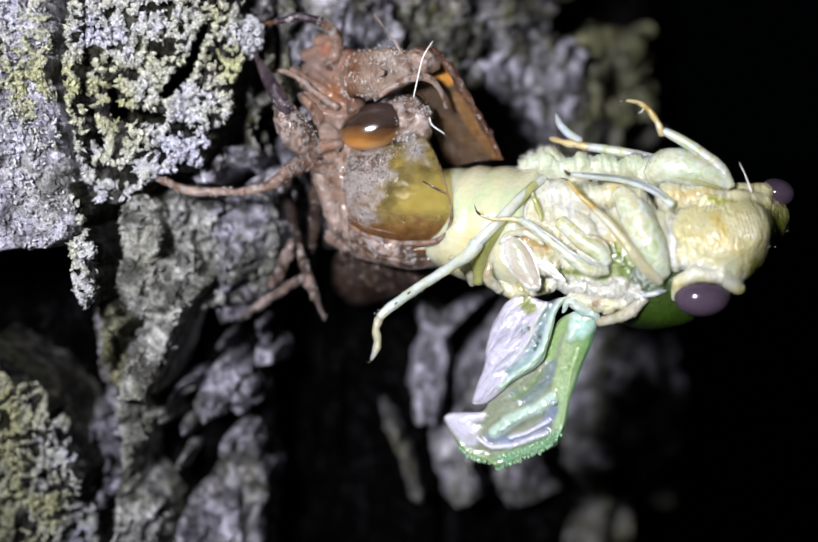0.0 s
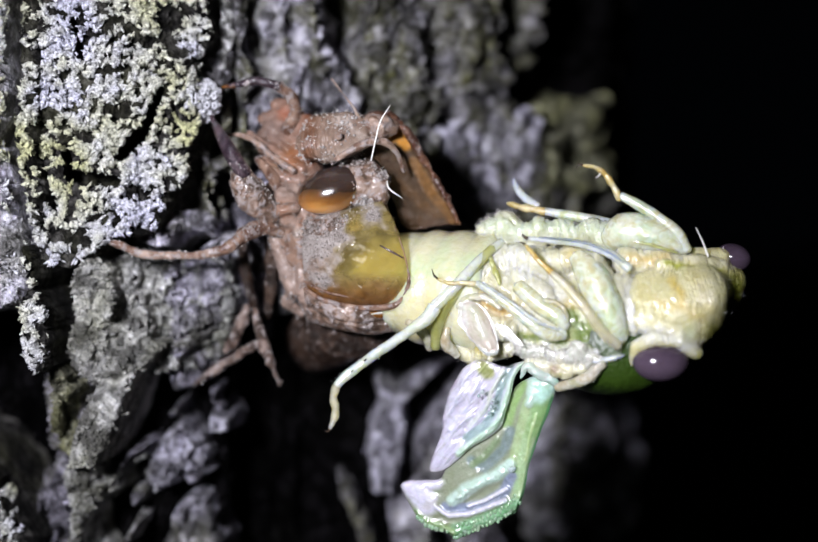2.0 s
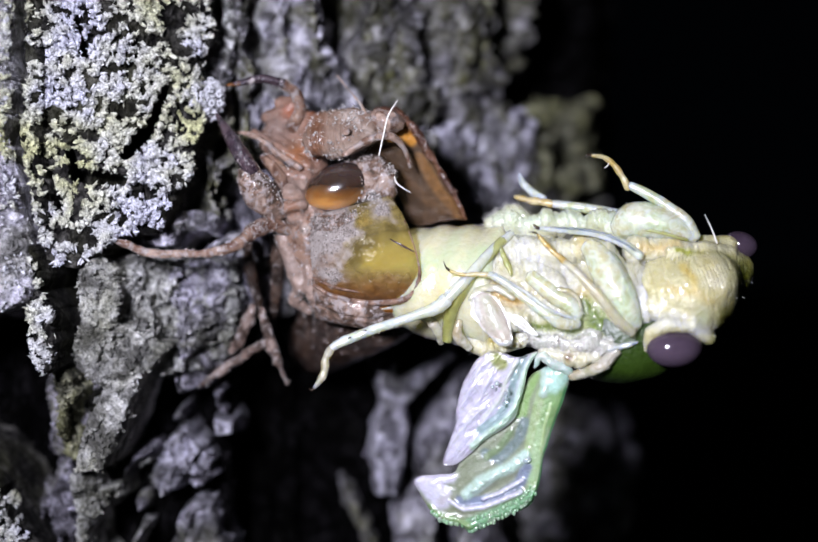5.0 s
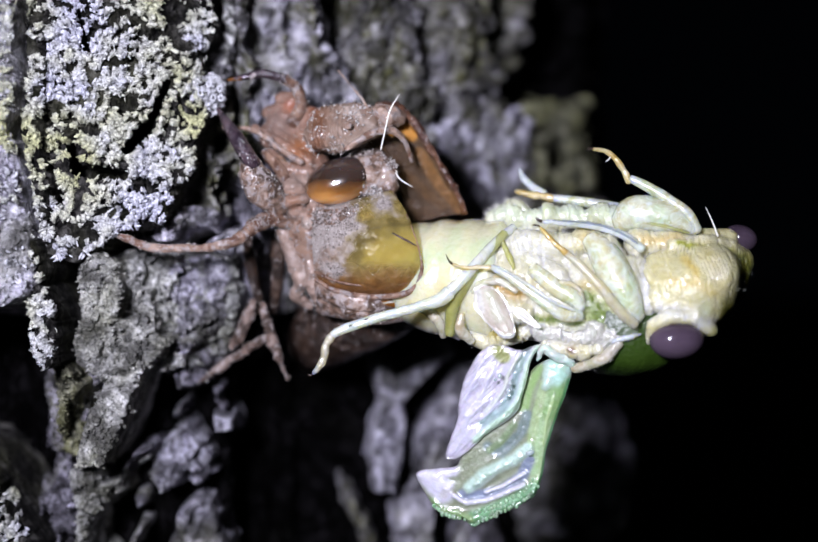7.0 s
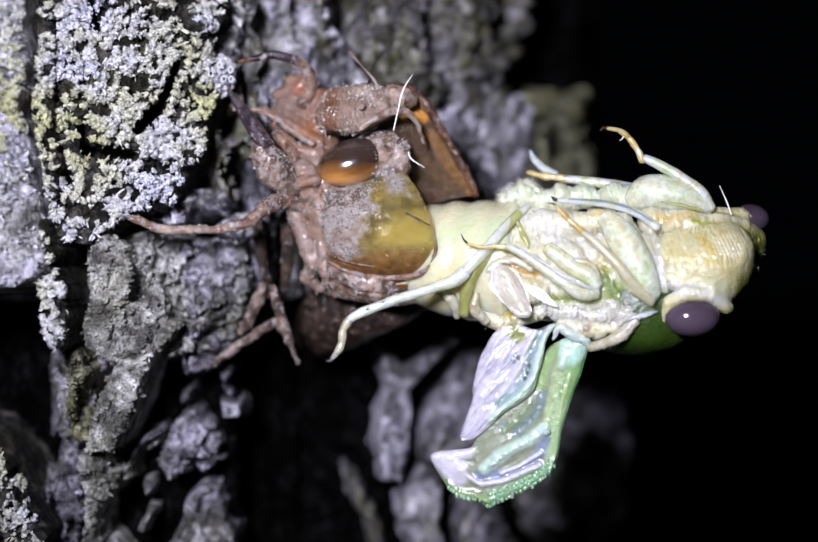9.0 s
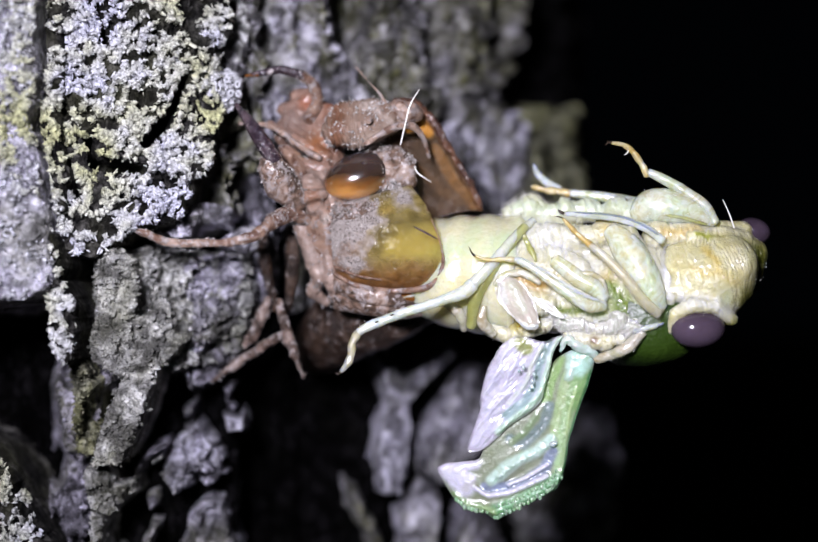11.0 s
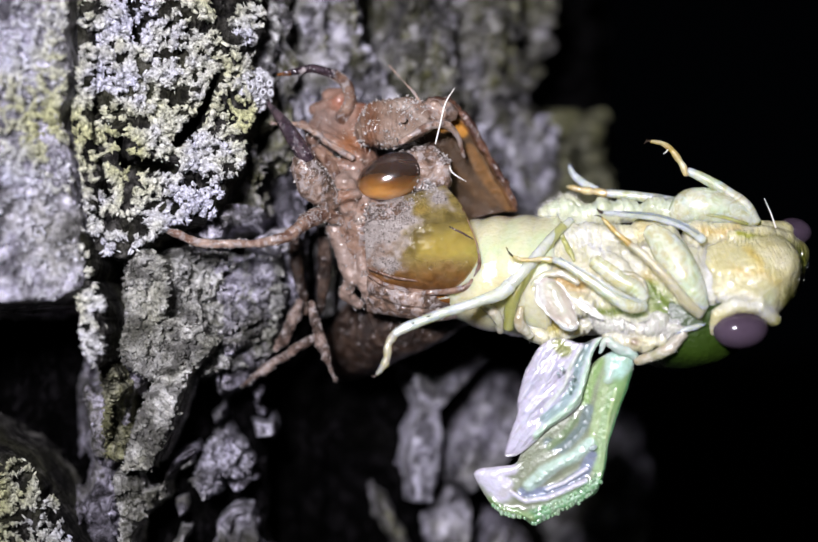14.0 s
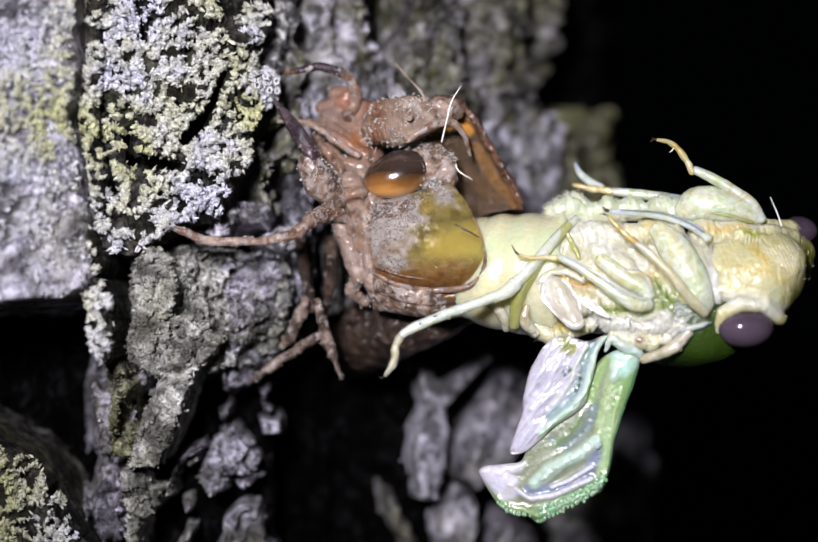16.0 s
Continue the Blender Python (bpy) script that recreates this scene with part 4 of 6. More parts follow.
behind(37, ((52.0, -21.4), (56.5, -23.0), (60.9, -27.6), (52.0, -27.9), (49.9, -24.4)), 64.2, BARK, 0.8, 0.5, rough=0.5)
behind(29, ((61.9, -11.1), (68.7, -11.1), (70.8, -17.3), (69.4, -24.9), (62.9, -27.8), (60.0, -21.4), (61.4, -16.2)), 65.6, BARK_SLAB, 1.2, 0.8, rough=0.5, lean=0.5)
behind(38, ((70.7, -9.4), (76.9, -9.8), (78.0, -18.7), (76.2, -26.0), (72.2, -29.5), (69.6, -22.8), (70.7, -15.7)), 67.0, BARK_SLAB, 1.0, 0.8, rough=0.5, lean=0.5)


def on_part(ob, n, seed, where=None):
    """Random places and normals on a part, in mm; where(points) says how likely each is."""
    rng = np.random.default_rng(seed)
    co, no = np.empty(len(ob.data.vertices) * 3), np.empty(len(ob.data.vertices) * 3)
    ob.data.vertices.foreach_get("co", co)
    ob.data.vertices.foreach_get("normal", no)
    co, no = co.reshape(-1, 3) / MM + np.array(PLACE[ob.name]) / MM, no.reshape(-1, 3)
    if where is not None:
        ok = rng.uniform(0, 1, len(co)) < where(co)
        co, no = co[ok], no[ok]
    pick = rng.integers(0, len(co), n)
    return co[pick] + rng.normal(0, 0.07, (n, 3)), no[pick], rng


def flaked(ob, n, mat, seed, size=(0.05, 0.2), where=None):
    """Small loose flakes and grains of bark on a plate."""
    c, no, rng = on_part(ob, n, seed, where)
    made = part("bark_flake", lumps(c + no * 0.02, rng.uniform(size[0] ** 0.5, size[1] ** 0.5, n) ** 2, seed, squash=0.7, flat=0.4), mat, tree, "small rough flakes of bark")
    return tagged(made, kind="stuff")


flaked(middle[0], 3600, BARK_CREAM, 101)
flaked(right_plate[0], 2200, BARK_PALE, 102)
flaked(bed[0], 2600, BARK_GREEN, 110)
flaked(low_a[0], 900, BARK_PALE, 103)
flaked(low_d[0], 900, BARK_GREEN, 104)
flaked(knobs[0], 1200, BARK_MOSS, 105)
flaked(spur[0], 1500, BARK_CREAM, 109)
flaked(near_ridges, 5200, BARK, 106, where=lambda p: (p[:, 1] < 9.5) * 1.0)
flaked(slab[0], 5000, BARK_SLAB, 107)
flaked(far_ridges, 5000, BARK_MIX, 108, size=(0.08, 0.3), where=lambda p: (p[:, 1] < 22) * 1.0)

# A small rosette of white lichen where the nymph's claws hold on.
rng = np.random.default_rng(12)
disc = rng.uniform(-1, 1, (900, 2))
disc = disc[np.hypot(*disc.T) < 1]
spot = (24.9, 13.3)
rosette = part("lichen_rosette", lumps(on_trunk(spot[0] + disc[:, 0] * 1.5, spot[1] + disc[:, 1] * 1.7, 69.0 - 1.2 * np.hypot(*disc.T) ** 2 + 1.2 * fbm(np.column_stack([disc * 1.6, disc[:, 0]]), 0.9, 3, 4) + rng.uniform(-0.15, 0.15, len(disc))), rng.uniform(0.09, 0.2, len(disc)), 3), LICHEN_WHITE)
tagged(rosette, "small pale rosette of leafy lichen on bark", "lichen", kind="stuff")



def dusted(ob, n, mat, holder, size=(0.04, 0.11), seed=1, where=None, name="soil_crust", label="grey crumbs of dried soil"):
    c, no, rng = on_part(ob, n, seed, where)
    made = part(name, lumps(c + no * 0.03, rng.uniform(*size, n), seed, flat=0.8), mat, holder, label)
    return tagged(made, kind="stuff")


def bristles(ob, n, holder, length=(0.15, 0.4), seed=1, where=None, width=0.022, lean=(0, 0, 0)):
    """Fine short hairs standing on a part."""
    c, no, rng = on_part(ob, n, seed, where)
    way = unit(no + rng.normal(0, 0.45, (n, 3)) + np.asarray(lean)) * rng.uniform(*length, n)[:, None]
    side = unit(np.cross(way, rng.normal(size=(n, 3)))) * width
    up = unit(np.cross(way, side)) * width
    v = np.stack([c + side, c - 0.5 * side + up * 0.87, c - 0.5 * side - up * 0.87, c + way], 1).reshape(-1, 3)
    f = (np.array([[0, 1, 3], [1, 2, 3], [2, 0, 3]])[None] + 4 * np.arange(n)[:, None, None]).reshape(-1, 3)
    return tagged(part("fuzz", (v, f), HAIR, holder, "fine pale hairs", flat=True, origin=np.array(PLACE[ob.name]) / MM), kind="stuff")


for k, (a, b) in enumerate(((-0.1, 0.5), (0.7, 0.2), (0.2, -0.5), (0.75, -0.5), (-0.7, -0.2))):
    c = on_trunk(spot[0] + a, spot[1] + b, 69.6)
    ring = [(c[0] + 0.17 * math.cos(q), c[1] - 0.05 * math.cos(q), c[2] + 0.21 * math.sin(q), 0.07) for q in np.linspace(0, 2 * math.pi, 13)]
    cup = part("lichen_cup", tube(ring, 26, 8, rough=0.06), LICHEN_WHITE, rosette)


# ---- the empty nymph skin ----
shell = new("cicada_shell")
shell.location = Vector((-3.77, 4.00, -3.25)) * MM
tagged(shell, "split brown cicada nymph shell clinging to the bark", "insect shell")
part("abdomen", tube([(0.65, 4.80, -1.86, 2.0), (-2.20, 5.60, -3.10, 2.6), (-5.13, 7.00, -3.97, 3.0), (-7.02, 10.50, -5.18, 2.8), (-7.96, 14.50, -6.49, 2.1), (-8.49, 18.50, -7.89, 0.9)], 90, 60, rough=0.35, rings=(1.7, 0.02)), SHELL_SHADED, shell, "dusty brown ringed abdomen with its shade put into the colour")
trunk_shell = part("thorax", blob((-6.56, 2.60, 3.12), (2.6, 0.6, 1.0), (-0.4, 2.4, 0), (-1.1, 0, 4.6), 60, 50, rough=0.7), SHELL_RED, shell)
verts, faces = ribbon([(-6.97, 0.60, 4.53), (-7.15, 0.00, 2.65), (-7.00, 0.00, 0.35), (-6.43, 0.60, -1.28), (-5.22, 1.20, -2.18)], [(-1.30, -0.40, 5.94), (-0.23, -1.60, 4.31), (0.56, -2.20, 2.22), (0.94, -2.20, 0.15), (0.30, -1.40, -1.63)], 120, 110, bulge=1.5, thick=0.1, rough=0.10)


def case_tint(p):
    """Clear yellow horn at the free end, soil crust towards the head, a brown lower border."""
    crust_ = smooth(0.28 * ((p[:, 2] + 1.5) * 0.6 - (p[:, 0] + 3.9) * 0.8) - 0.35 + 2.4 * fbm(p, 1.6, 4, 15), 0.0, 0.7)
    brown = np.maximum(smooth(-p[:, 2] + 1.6 * fbm(p, 1.4, 3, 16), -1.2, 1.4), smooth(-p[:, 0] + 2.0 * fbm(p, 1.6, 3, 17) - 3.6, 0, 2.4))
    veil = smooth(fbm(p, 2.2, 4, 18), -0.05, 0.25)
    col = np.concatenate([np.tile((0.33, 0.26, 0.09), (len(p), 1)), 0.25 + 0.35 * veil[:, None]], 1)
    for w, tone in ((brown, (0.24, 0.105, 0.03, 0.75)), (crust_, (0.42, 0.37, 0.34, 1.0))):
        col = col * (1 - w[:, None]) + np.array(tone) * w[:, None]
    return col


case = part("wing_case", (verts, faces), HUSK, shell, "clear amber wing case dusted with soil", tint=case_tint(verts))
part("rim", tube([(-6.89, -0.40, -0.61, 0.14), (-5.50, -0.70, -1.37, 0.2), (-3.58, -0.80, -1.79, 0.24), (-1.67, -1.20, -1.86, 0.22), (0.08, -1.80, -1.47, 0.2), (0.90, -2.40, -0.04, 0.14), (0.64, -2.40, 1.84, 0.06), (-0.19, -1.80, 4.11, 0.05)], 60, 10, rough=0.14), SHELL_RED, case)
part("rim", tube([(-6.96, -0.50, -0.04, 0.08), (-5.08, -1.30, -0.80, 0.1), (-2.80, -1.60, -1.06, 0.1), (-0.61, -0.90, -0.72, 0.08)], 40, 8, rough=0.14), SHELL_RED, case)
part("crack", tube([(-1.20, -2.50, 2.73, 0.05), (-0.34, -2.60, 2.28, 0.07), (0.49, -2.40, 1.84, 0.05)], 16, 6, rough=0.05), SHELL_DARK, case)
part("pale_strip", tube([(-1.87, -0.90, -2.36, 0.06), (-0.53, -0.60, -2.10, 0.16), (0.62, 0.00, -1.65, 0.3), (1.47, 0.60, -1.12, 0.3)], 30, 10, rough=0.1), WHITE_SKIN, shell, "pale inner skin at the split")
part("side_plate", ribbon([(-7.00, 0.00, -0.81), (-5.10, -0.90, -1.64), (-2.44, -1.00, -1.94), (0.93, 0.50, -1.59)], [(-6.99, 2.00, -3.18), (-4.80, 0.60, -3.60), (-2.08, 0.30, -3.97), (1.21, 1.20, -3.39)], 50, 26, bulge=0.5, thick=0.14, rough=0.16, size=0.8, relief=lambda u, w: -0.16 * np.exp(-((w - 0.45) / 0.06) ** 2)), SHELL, shell, "folded brown skin below the wing case")
part("inner_strip", tube([(-3.59, -0.60, -2.03, 0.25), (-1.87, -0.50, -2.26, 0.4), (0.04, 0.00, -2.12, 0.45), (1.20, 0.60, -1.97, 0.3)], 40, 16, rough=0.1), ORANGE, shell, "glowing orange strip below the wing case")
part("eye", blob((-5.09, 0.30, 6.68), (2.5, -0.2, 0.80), (0.3, 1.75, 0.3), (-0.55, 0.1, 1.6), 60, 44, rough=0.02), EYE_SHELL, shell, "shiny hollow amber eye")
def cheek_field(p):
    """The side of the head behind the eye, flat-topped, ending in a torn edge."""
    d = egg(p, (-3.26, 0.90, 7.15), (2.35, -0.1, 0.25), (0.2, 1.75, 0.2), (-0.15, 0.1, 1.75))
    d = union(d, rod(p, [(-2.27, 0.20, 8.44, 0.55), (-1.50, 0.00, 7.27, 0.65), (-1.23, 0.00, 6.19, 0.5)]), 0.5)
    return np.maximum(d, p[..., 0] + 0.62)


v, f, no = solid(cheek_field, (-8.0, -2.5, 4.0), (1.0, 3.8, 11.0), 0.11)
v = v + no * (0.16 * fbm(v, 0.9, 3, 8) + 0.14 * fbm(v, 0.3, 2, 9))[:, None]
cheek = part("cheek", (v, f), SHELL, shell, "dusty side of the head")
ledge = part("cheek", ribbon([(-7.02, 0.20, 4.66), (-4.72, -1.00, 4.60), (-1.04, 0.00, 5.88)], [(-7.06, -0.20, 3.42), (-4.30, -1.70, 3.36), (-0.46, -0.20, 4.57)], 50, 20, bulge=0.4, thick=0.14, rough=0.3, size=0.7), SHELL, shell)
def face_field(p):
    """The swollen face of the shell, blunt at the top, with a ridge over the mouth."""
    d = egg(p, (-4.99, 0.60, 10.53), (2.75, -0.2, 0.55), (0.2, 1.9, 0.4), (-0.35, 0.2, 1.65))
    d = union(d, rod(p, [(-6.63, 0.20, 9.91, 0.7), (-6.24, 0.20, 11.33, 0.8), (-4.00, 0.00, 11.88, 0.55), (-2.77, 0.00, 11.31, 0.6)]), 0.6)
    return union(d, rod(p, [(-5.52, -0.30, 8.97, 0.35), (-3.58, -0.80, 9.57, 0.4), (-2.25, -0.60, 10.28, 0.35)]), 0.3)


v, f, no = solid(face_field, (-9.0, -3.0, 7.5), (-0.5, 4.0, 14.0), 0.10)
round_ = np.hypot(v[:, 0] + 2.2, (v[:, 2] - 10.6) * 1.1)
comb = np.sin(2 * math.pi * (round_ + 0.5 * fbm(v, 1.2, 2, 3)) / 0.34) * smooth(-v[:, 0] - 4.2, 0, 0.8)
face = part("face", (v + no * (0.07 * comb + 0.16 * fbm(v, 1.0, 3, 18) + 0.08 * fbm(v, 0.3, 2, 19))[:, None], f), HUSK, shell, "ridged dusty face of the shell", tint=stained(v, (0.52, 0.43, 0.37), (((-3.57, -1.20, 11.16), 0.5, (0.30, 0.20, 0.15)), ([(-6.66, -0.40, 11.64), (-6.74, -0.40, 8.77)], 0.6, (0.42, 0.28, 0.20)), ([(-4.74, -0.60, 12.00), (-2.43, -1.00, 10.23)], 0.35, (0.66, 0.59, 0.54)), ([(-5.49, -0.80, 8.92), (-2.43, -1.20, 10.02)], 0.3, (0.62, 0.54, 0.48)))))
part("ocellus", blob((-4.38, -1.70, 10.53), (0.28, 0, 0), (0, 0.2, 0), (0, 0, 0.28), 16, 12), SHELL_PINK, face)
part("brow", tube([(-4.62, -1.40, 8.83, 0.18), (-3.55, -1.70, 9.48, 0.24), (-2.34, -1.70, 10.08, 0.3), (-1.22, -1.10, 10.22, 0.26), (-0.35, -0.20, 9.56, 0.2), (0.23, 0.60, 8.09, 0.1)], 44, 10, rough=0.2), SHELL_PINK, shell)
part("crown", blob((-1.78, 0.40, 11.47), (1.5, 0, -0.3), (0, 1.2, 0), (0.2, 0, 0.9), 40, 26, rough=0.4, size=0.7), SHELL_PINK, shell)
def flap_depth(x, z):
    return 1.5 + 0.5 * (x + 1.0) * 0.4 + 0.35 * np.maximum(9.5 - z, 0) - 0.5 * np.maximum(x - 1.2, 0)


geo, tint = sheet([(-4.14, 1.50, 9.57)[::2], (-2.69, 1.40, 10.27)[::2], (-1.64, 1.30, 10.96)[::2], (-0.86, 1.20, 11.96)[::2], (0.23, 1.30, 11.19)[::2], (1.33, 1.60, 9.66)[::2], (2.67, 1.80, 7.41)[::2], (3.77, 2.00, 5.46)[::2], (4.44, 2.00, 4.36)[::2], (3.47, 2.40, 4.38)[::2], (2.02, 3.00, 4.01)[::2], (0.24, 3.20, 3.94)[::2], (-0.56, 3.20, 5.53)[::2], (-1.27, 2.80, 7.49)[::2], (-1.81, 2.20, 8.94)[::2], (-3.10, 1.80, 9.21)[::2]], flap_depth, (0.20, 0.14, 0.09), (
    ([(-1.40, 1.30, 10.49)[::2], (-0.35, 1.30, 10.88)[::2], (0.23, 1.40, 10.19)[::2]], 0.5, 0.15, (0.60, 0.36, 0.10)), ([(0.82, 1.60, 8.96)[::2], (2.20, 1.90, 6.63)[::2], (3.77, 2.00, 4.75)[::2]], 0.45, 0.12, (0.36, 0.23, 0.11)),
    ([(-0.74, 1.20, 11.84)[::2], (0.62, 1.40, 10.70)[::2], (2.00, 1.70, 8.66)[::2], (3.30, 1.90, 6.44)[::2], (4.28, 2.00, 4.52)[::2]], 0.26, 0.40, (0.38, 0.24, 0.15)), ([(-3.87, 1.50, 9.65)[::2], (-2.11, 1.40, 10.19)[::2], (-1.02, 1.60, 9.74)[::2]], 0.22, 0.1, (0.45, 0.36, 0.26)), ([(-0.55, 2.60, 7.47)[::2], (2.61, 2.60, 4.90)[::2]], 0.4, 0.1, (0.25, 0.17, 0.10))),
    step=0.07, puff=-0.5, thick=0.12, pleat=((0.6, -1), 0.8, 0.10), seed=23, ragged=0.5)
flap = part("back_flap", geo, HUSK, shell, "curled brown half of the split back with an orange rim", tint=tint)
part("flap_edge", tube([(-2.39, 0.40, 12.32, 0.3), (-0.74, 0.70, 12.05, 0.34), (0.54, 1.00, 10.85, 0.28), (1.87, 1.40, 8.71, 0.22), (3.21, 1.60, 6.53, 0.2), (4.27, 1.80, 4.59, 0.12)], 80, 16, rough=0.5), SHELL_DARKRED, flap, "crusty outer edge of the flap")
def chest_field(p):
    d = rod(p, [(-10.61, 4.20, 10.33, 1.0), (-9.45, 3.80, 11.89, 1.2), (-7.72, 3.20, 10.50, 1.3), (-7.27, 2.60, 8.26, 1.2)])
    for path in ([(-9.71, 3.20, 13.17, 0.5), (-8.56, 2.80, 12.96, 0.75), (-7.67, 2.60, 11.23, 0.7)], [(-11.70, 2.60, 10.91, 0.25), (-9.58, 1.90, 9.54, 0.42), (-7.50, 1.40, 8.32, 0.45)], [(-10.39, 2.20, 8.62, 0.6), (-9.35, 1.60, 7.59, 0.6), (-7.57, 1.40, 7.38, 0.6)], [(-10.72, 3.40, 12.12, 0.5), (-9.06, 2.70, 12.43, 0.6)], [(-7.26, 2.40, 11.99, 0.5), (-7.04, 1.60, 9.74, 0.5)], [(-10.08, 3.00, 10.68, 0.45), (-8.19, 1.80, 8.90, 0.5)]):
        d = union(d, rod(p, path), 0.22)
    return d


v, f, no = solid(chest_field, (-13.5, -0.5, 4.5), (-3.5, 7.5, 14.5), 0.12)
# Darker red spots put the shade of the hollows into the pigment.
chest = part("chest", (v + no * (0.28 * fbm(v, 1.0, 4, 6) + 0.06 * fbm(v, 0.3, 2, 7))[:, None], f), HUSK, shell, "translucent russet breast of the shell", tint=stained(v, (0.52, 0.40, 0.34), (((-8.16, 1.40, 9.14), 0.9, (0.56, 0.35, 0.22)), ((-10.08, 3.00, 11.39), 1.1, (0.50, 0.41, 0.37)), ([(-7.15, 2.00, 12.53), (-7.03, 1.40, 8.94)], 0.5, (0.42, 0.25, 0.17)), ((-8.84, 2.40, 12.39), 0.6, (0.56, 0.33, 0.24)), ((-9.33, 1.40, 8.55), 0.35, (0.78, 0.62, 0.50)), ((-10.33, 1.60, 7.79), 0.4, (0.40, 0.24, 0.16)))))


def socket_field(p):
    d = rod(p, [(-8.62, 0.90, 6.10, 0.95), (-8.24, 1.00, 4.63, 1.0)])
    for path in ([(-9.54, 1.50, 3.40, 0.5), (-8.74, 1.30, 1.52, 0.72), (-7.98, 1.60, -0.63, 0.75)], [(-7.46, 0.90, 1.51, 0.45), (-7.08, 1.10, -1.40, 0.5)], [(-7.78, 1.50, -0.23, 0.6), (-8.58, 2.20, -1.81, 0.5), (-7.61, 2.80, -2.61, 0.4)], [(-7.15, 1.00, -0.82, 0.5), (-6.81, 1.60, -2.19, 0.5)], [(-7.69, 0.40, 3.82, 0.35), (-7.56, 0.30, 3.20, 0.38)], [(-7.12, 0.60, 5.38, 0.5), (-6.95, 0.40, 3.44, 0.5)], [(-9.72, 1.40, 6.79, 0.5), (-7.74, 1.00, 6.76, 0.5)], [(-8.81, 0.00, 5.15, 0.5), (-7.84, -0.10, 5.26, 0.45)]):
        d = union(d, rod(p, path), 0.2)
    return d


v, f, no = solid(socket_field, (-12.0, -1.5, -5.0), (-4.0, 4.5, 8.5), 0.12)
# The browner spots carry the shade between the sockets as colour.
sockets = part("coxa", (v + no * (0.34 * fbm(v, 0.9, 4, 26) + 0.08 * fbm(v, 0.3, 2, 27))[:, None], f), HUSK, shell, "crumpled pinkish leg sockets", tint=stained(v, (0.57, 0.48, 0.43), (((-8.42, 0.00, 5.15), 0.7, (0.53, 0.37, 0.28)), ((-7.09, 0.20, 4.20), 0.5, (0.44, 0.30, 0.22)), ((-8.69, 0.80, 0.74), 0.7, (0.62, 0.54, 0.50)), ((-7.54, 0.00, 3.50), 0.35, (0.68, 0.62, 0.57)))))
# The last two bases take the darkened colour for the midleg's shade.
for path, mat in (([(-13.99, 2.00, 10.84, 0.12), (-11.50, 1.60, 10.52, 0.22), (-9.68, 1.00, 9.17, 0.24), (-7.90, 0.60, 8.01, 0.18)], SHELL_PINK), ([(-10.92, 1.60, 8.96, 0.3), (-9.68, 1.00, 7.66, 0.42), (-8.98, 0.60, 6.62, 0.3)], SHELL_RED), ([(-12.47, 3.60, 3.14, 0.4), (-12.12, 4.40, -0.04, 0.45), (-11.39, 5.00, -3.25, 0.3)], SHELL_SHADED), ([(-10.24, 3.40, 3.12, 0.4), (-10.08, 4.00, -0.04, 0.5), (-10.55, 4.60, -3.24, 0.3)], SHELL_SHADED)):
    part("leg_base", tube(path, 30, 14, rough=0.3), mat, shell)
fore = part("foreleg", tube([(-9.25, 0.60, 4.61, 0.7), (-10.44, -0.20, 5.64, 1.15), (-11.26, -1.00, 6.89, 1.15), (-11.59, -1.40, 8.14, 0.62)], 40, 20, rough=0.4), SHELL, shell)
part("claw", tube([(-11.20, -1.50, 7.53, 0.6), (-12.07, -1.80, 8.94, 0.58), (-12.92, -1.40, 10.27, 0.46), (-14.08, 0.00, 11.96, 0.14)], 30, 12), SHELL_DARK, fore, "glossy purple-black digging claw")
far = part("foreleg", tube([(-8.78, 2.60, 11.03, 0.6), (-8.13, 2.00, 12.53, 0.46), (-8.45, 1.60, 13.73, 0.4), (-9.32, 1.30, 14.39, 0.38)], 30, 14, rough=0.25), SHELL_RED, shell)
part("claw", tube([(-9.20, 1.30, 14.35, 0.38), (-10.85, 1.00, 14.70, 0.34), (-12.18, 0.80, 14.43, 0.24), (-13.46, 0.80, 14.20, 0.08)], 30, 12, rough=0.1), SHELL_DARK, far, "brown claw with amber tip")
part("claw_tip", tube([(-12.49, 0.80, 14.35, 0.24), (-13.46, 0.80, 14.20, 0.09)], 8, 8), ORANGE, far)
mid_leg = part("midleg", tube([(-8.71, 1.00, 3.38, 0.41), (-9.98, 0.20, 3.89, 0.57), (-11.23, -0.60, 3.32, 0.59), (-12.35, -0.80, 2.40, 0.45), (-13.67, -0.90, 1.87, 0.33)], 40, 16, rough=0.35), SHELL_RED, shell)
shin = part("shin", tube([(-13.10, -0.90, 2.09, 0.36), (-14.61, -1.00, 1.71, 0.31), (-17.24, -1.20, 1.67, 0.31), (-19.11, -1.30, 1.78, 0.31), (-20.30, -1.40, 2.31, 0.29), (-21.53, -1.50, 2.72, 0.09)], 60, 14, rough=0.28), SHELL_PINK, mid_leg, "hairy dusty brown shin")
hind_a = part("hindleg", tube([(-11.09, 2.40, -2.41, 0.22), (-10.87, 2.60, -3.52, 0.36), (-10.48, 3.00, -5.12, 0.40), (-9.97, 3.40, -6.62, 0.33), (-9.31, 4.00, -8.30, 0.10)], 60, 16, rough=0.5), SHELL_LEG, shell)
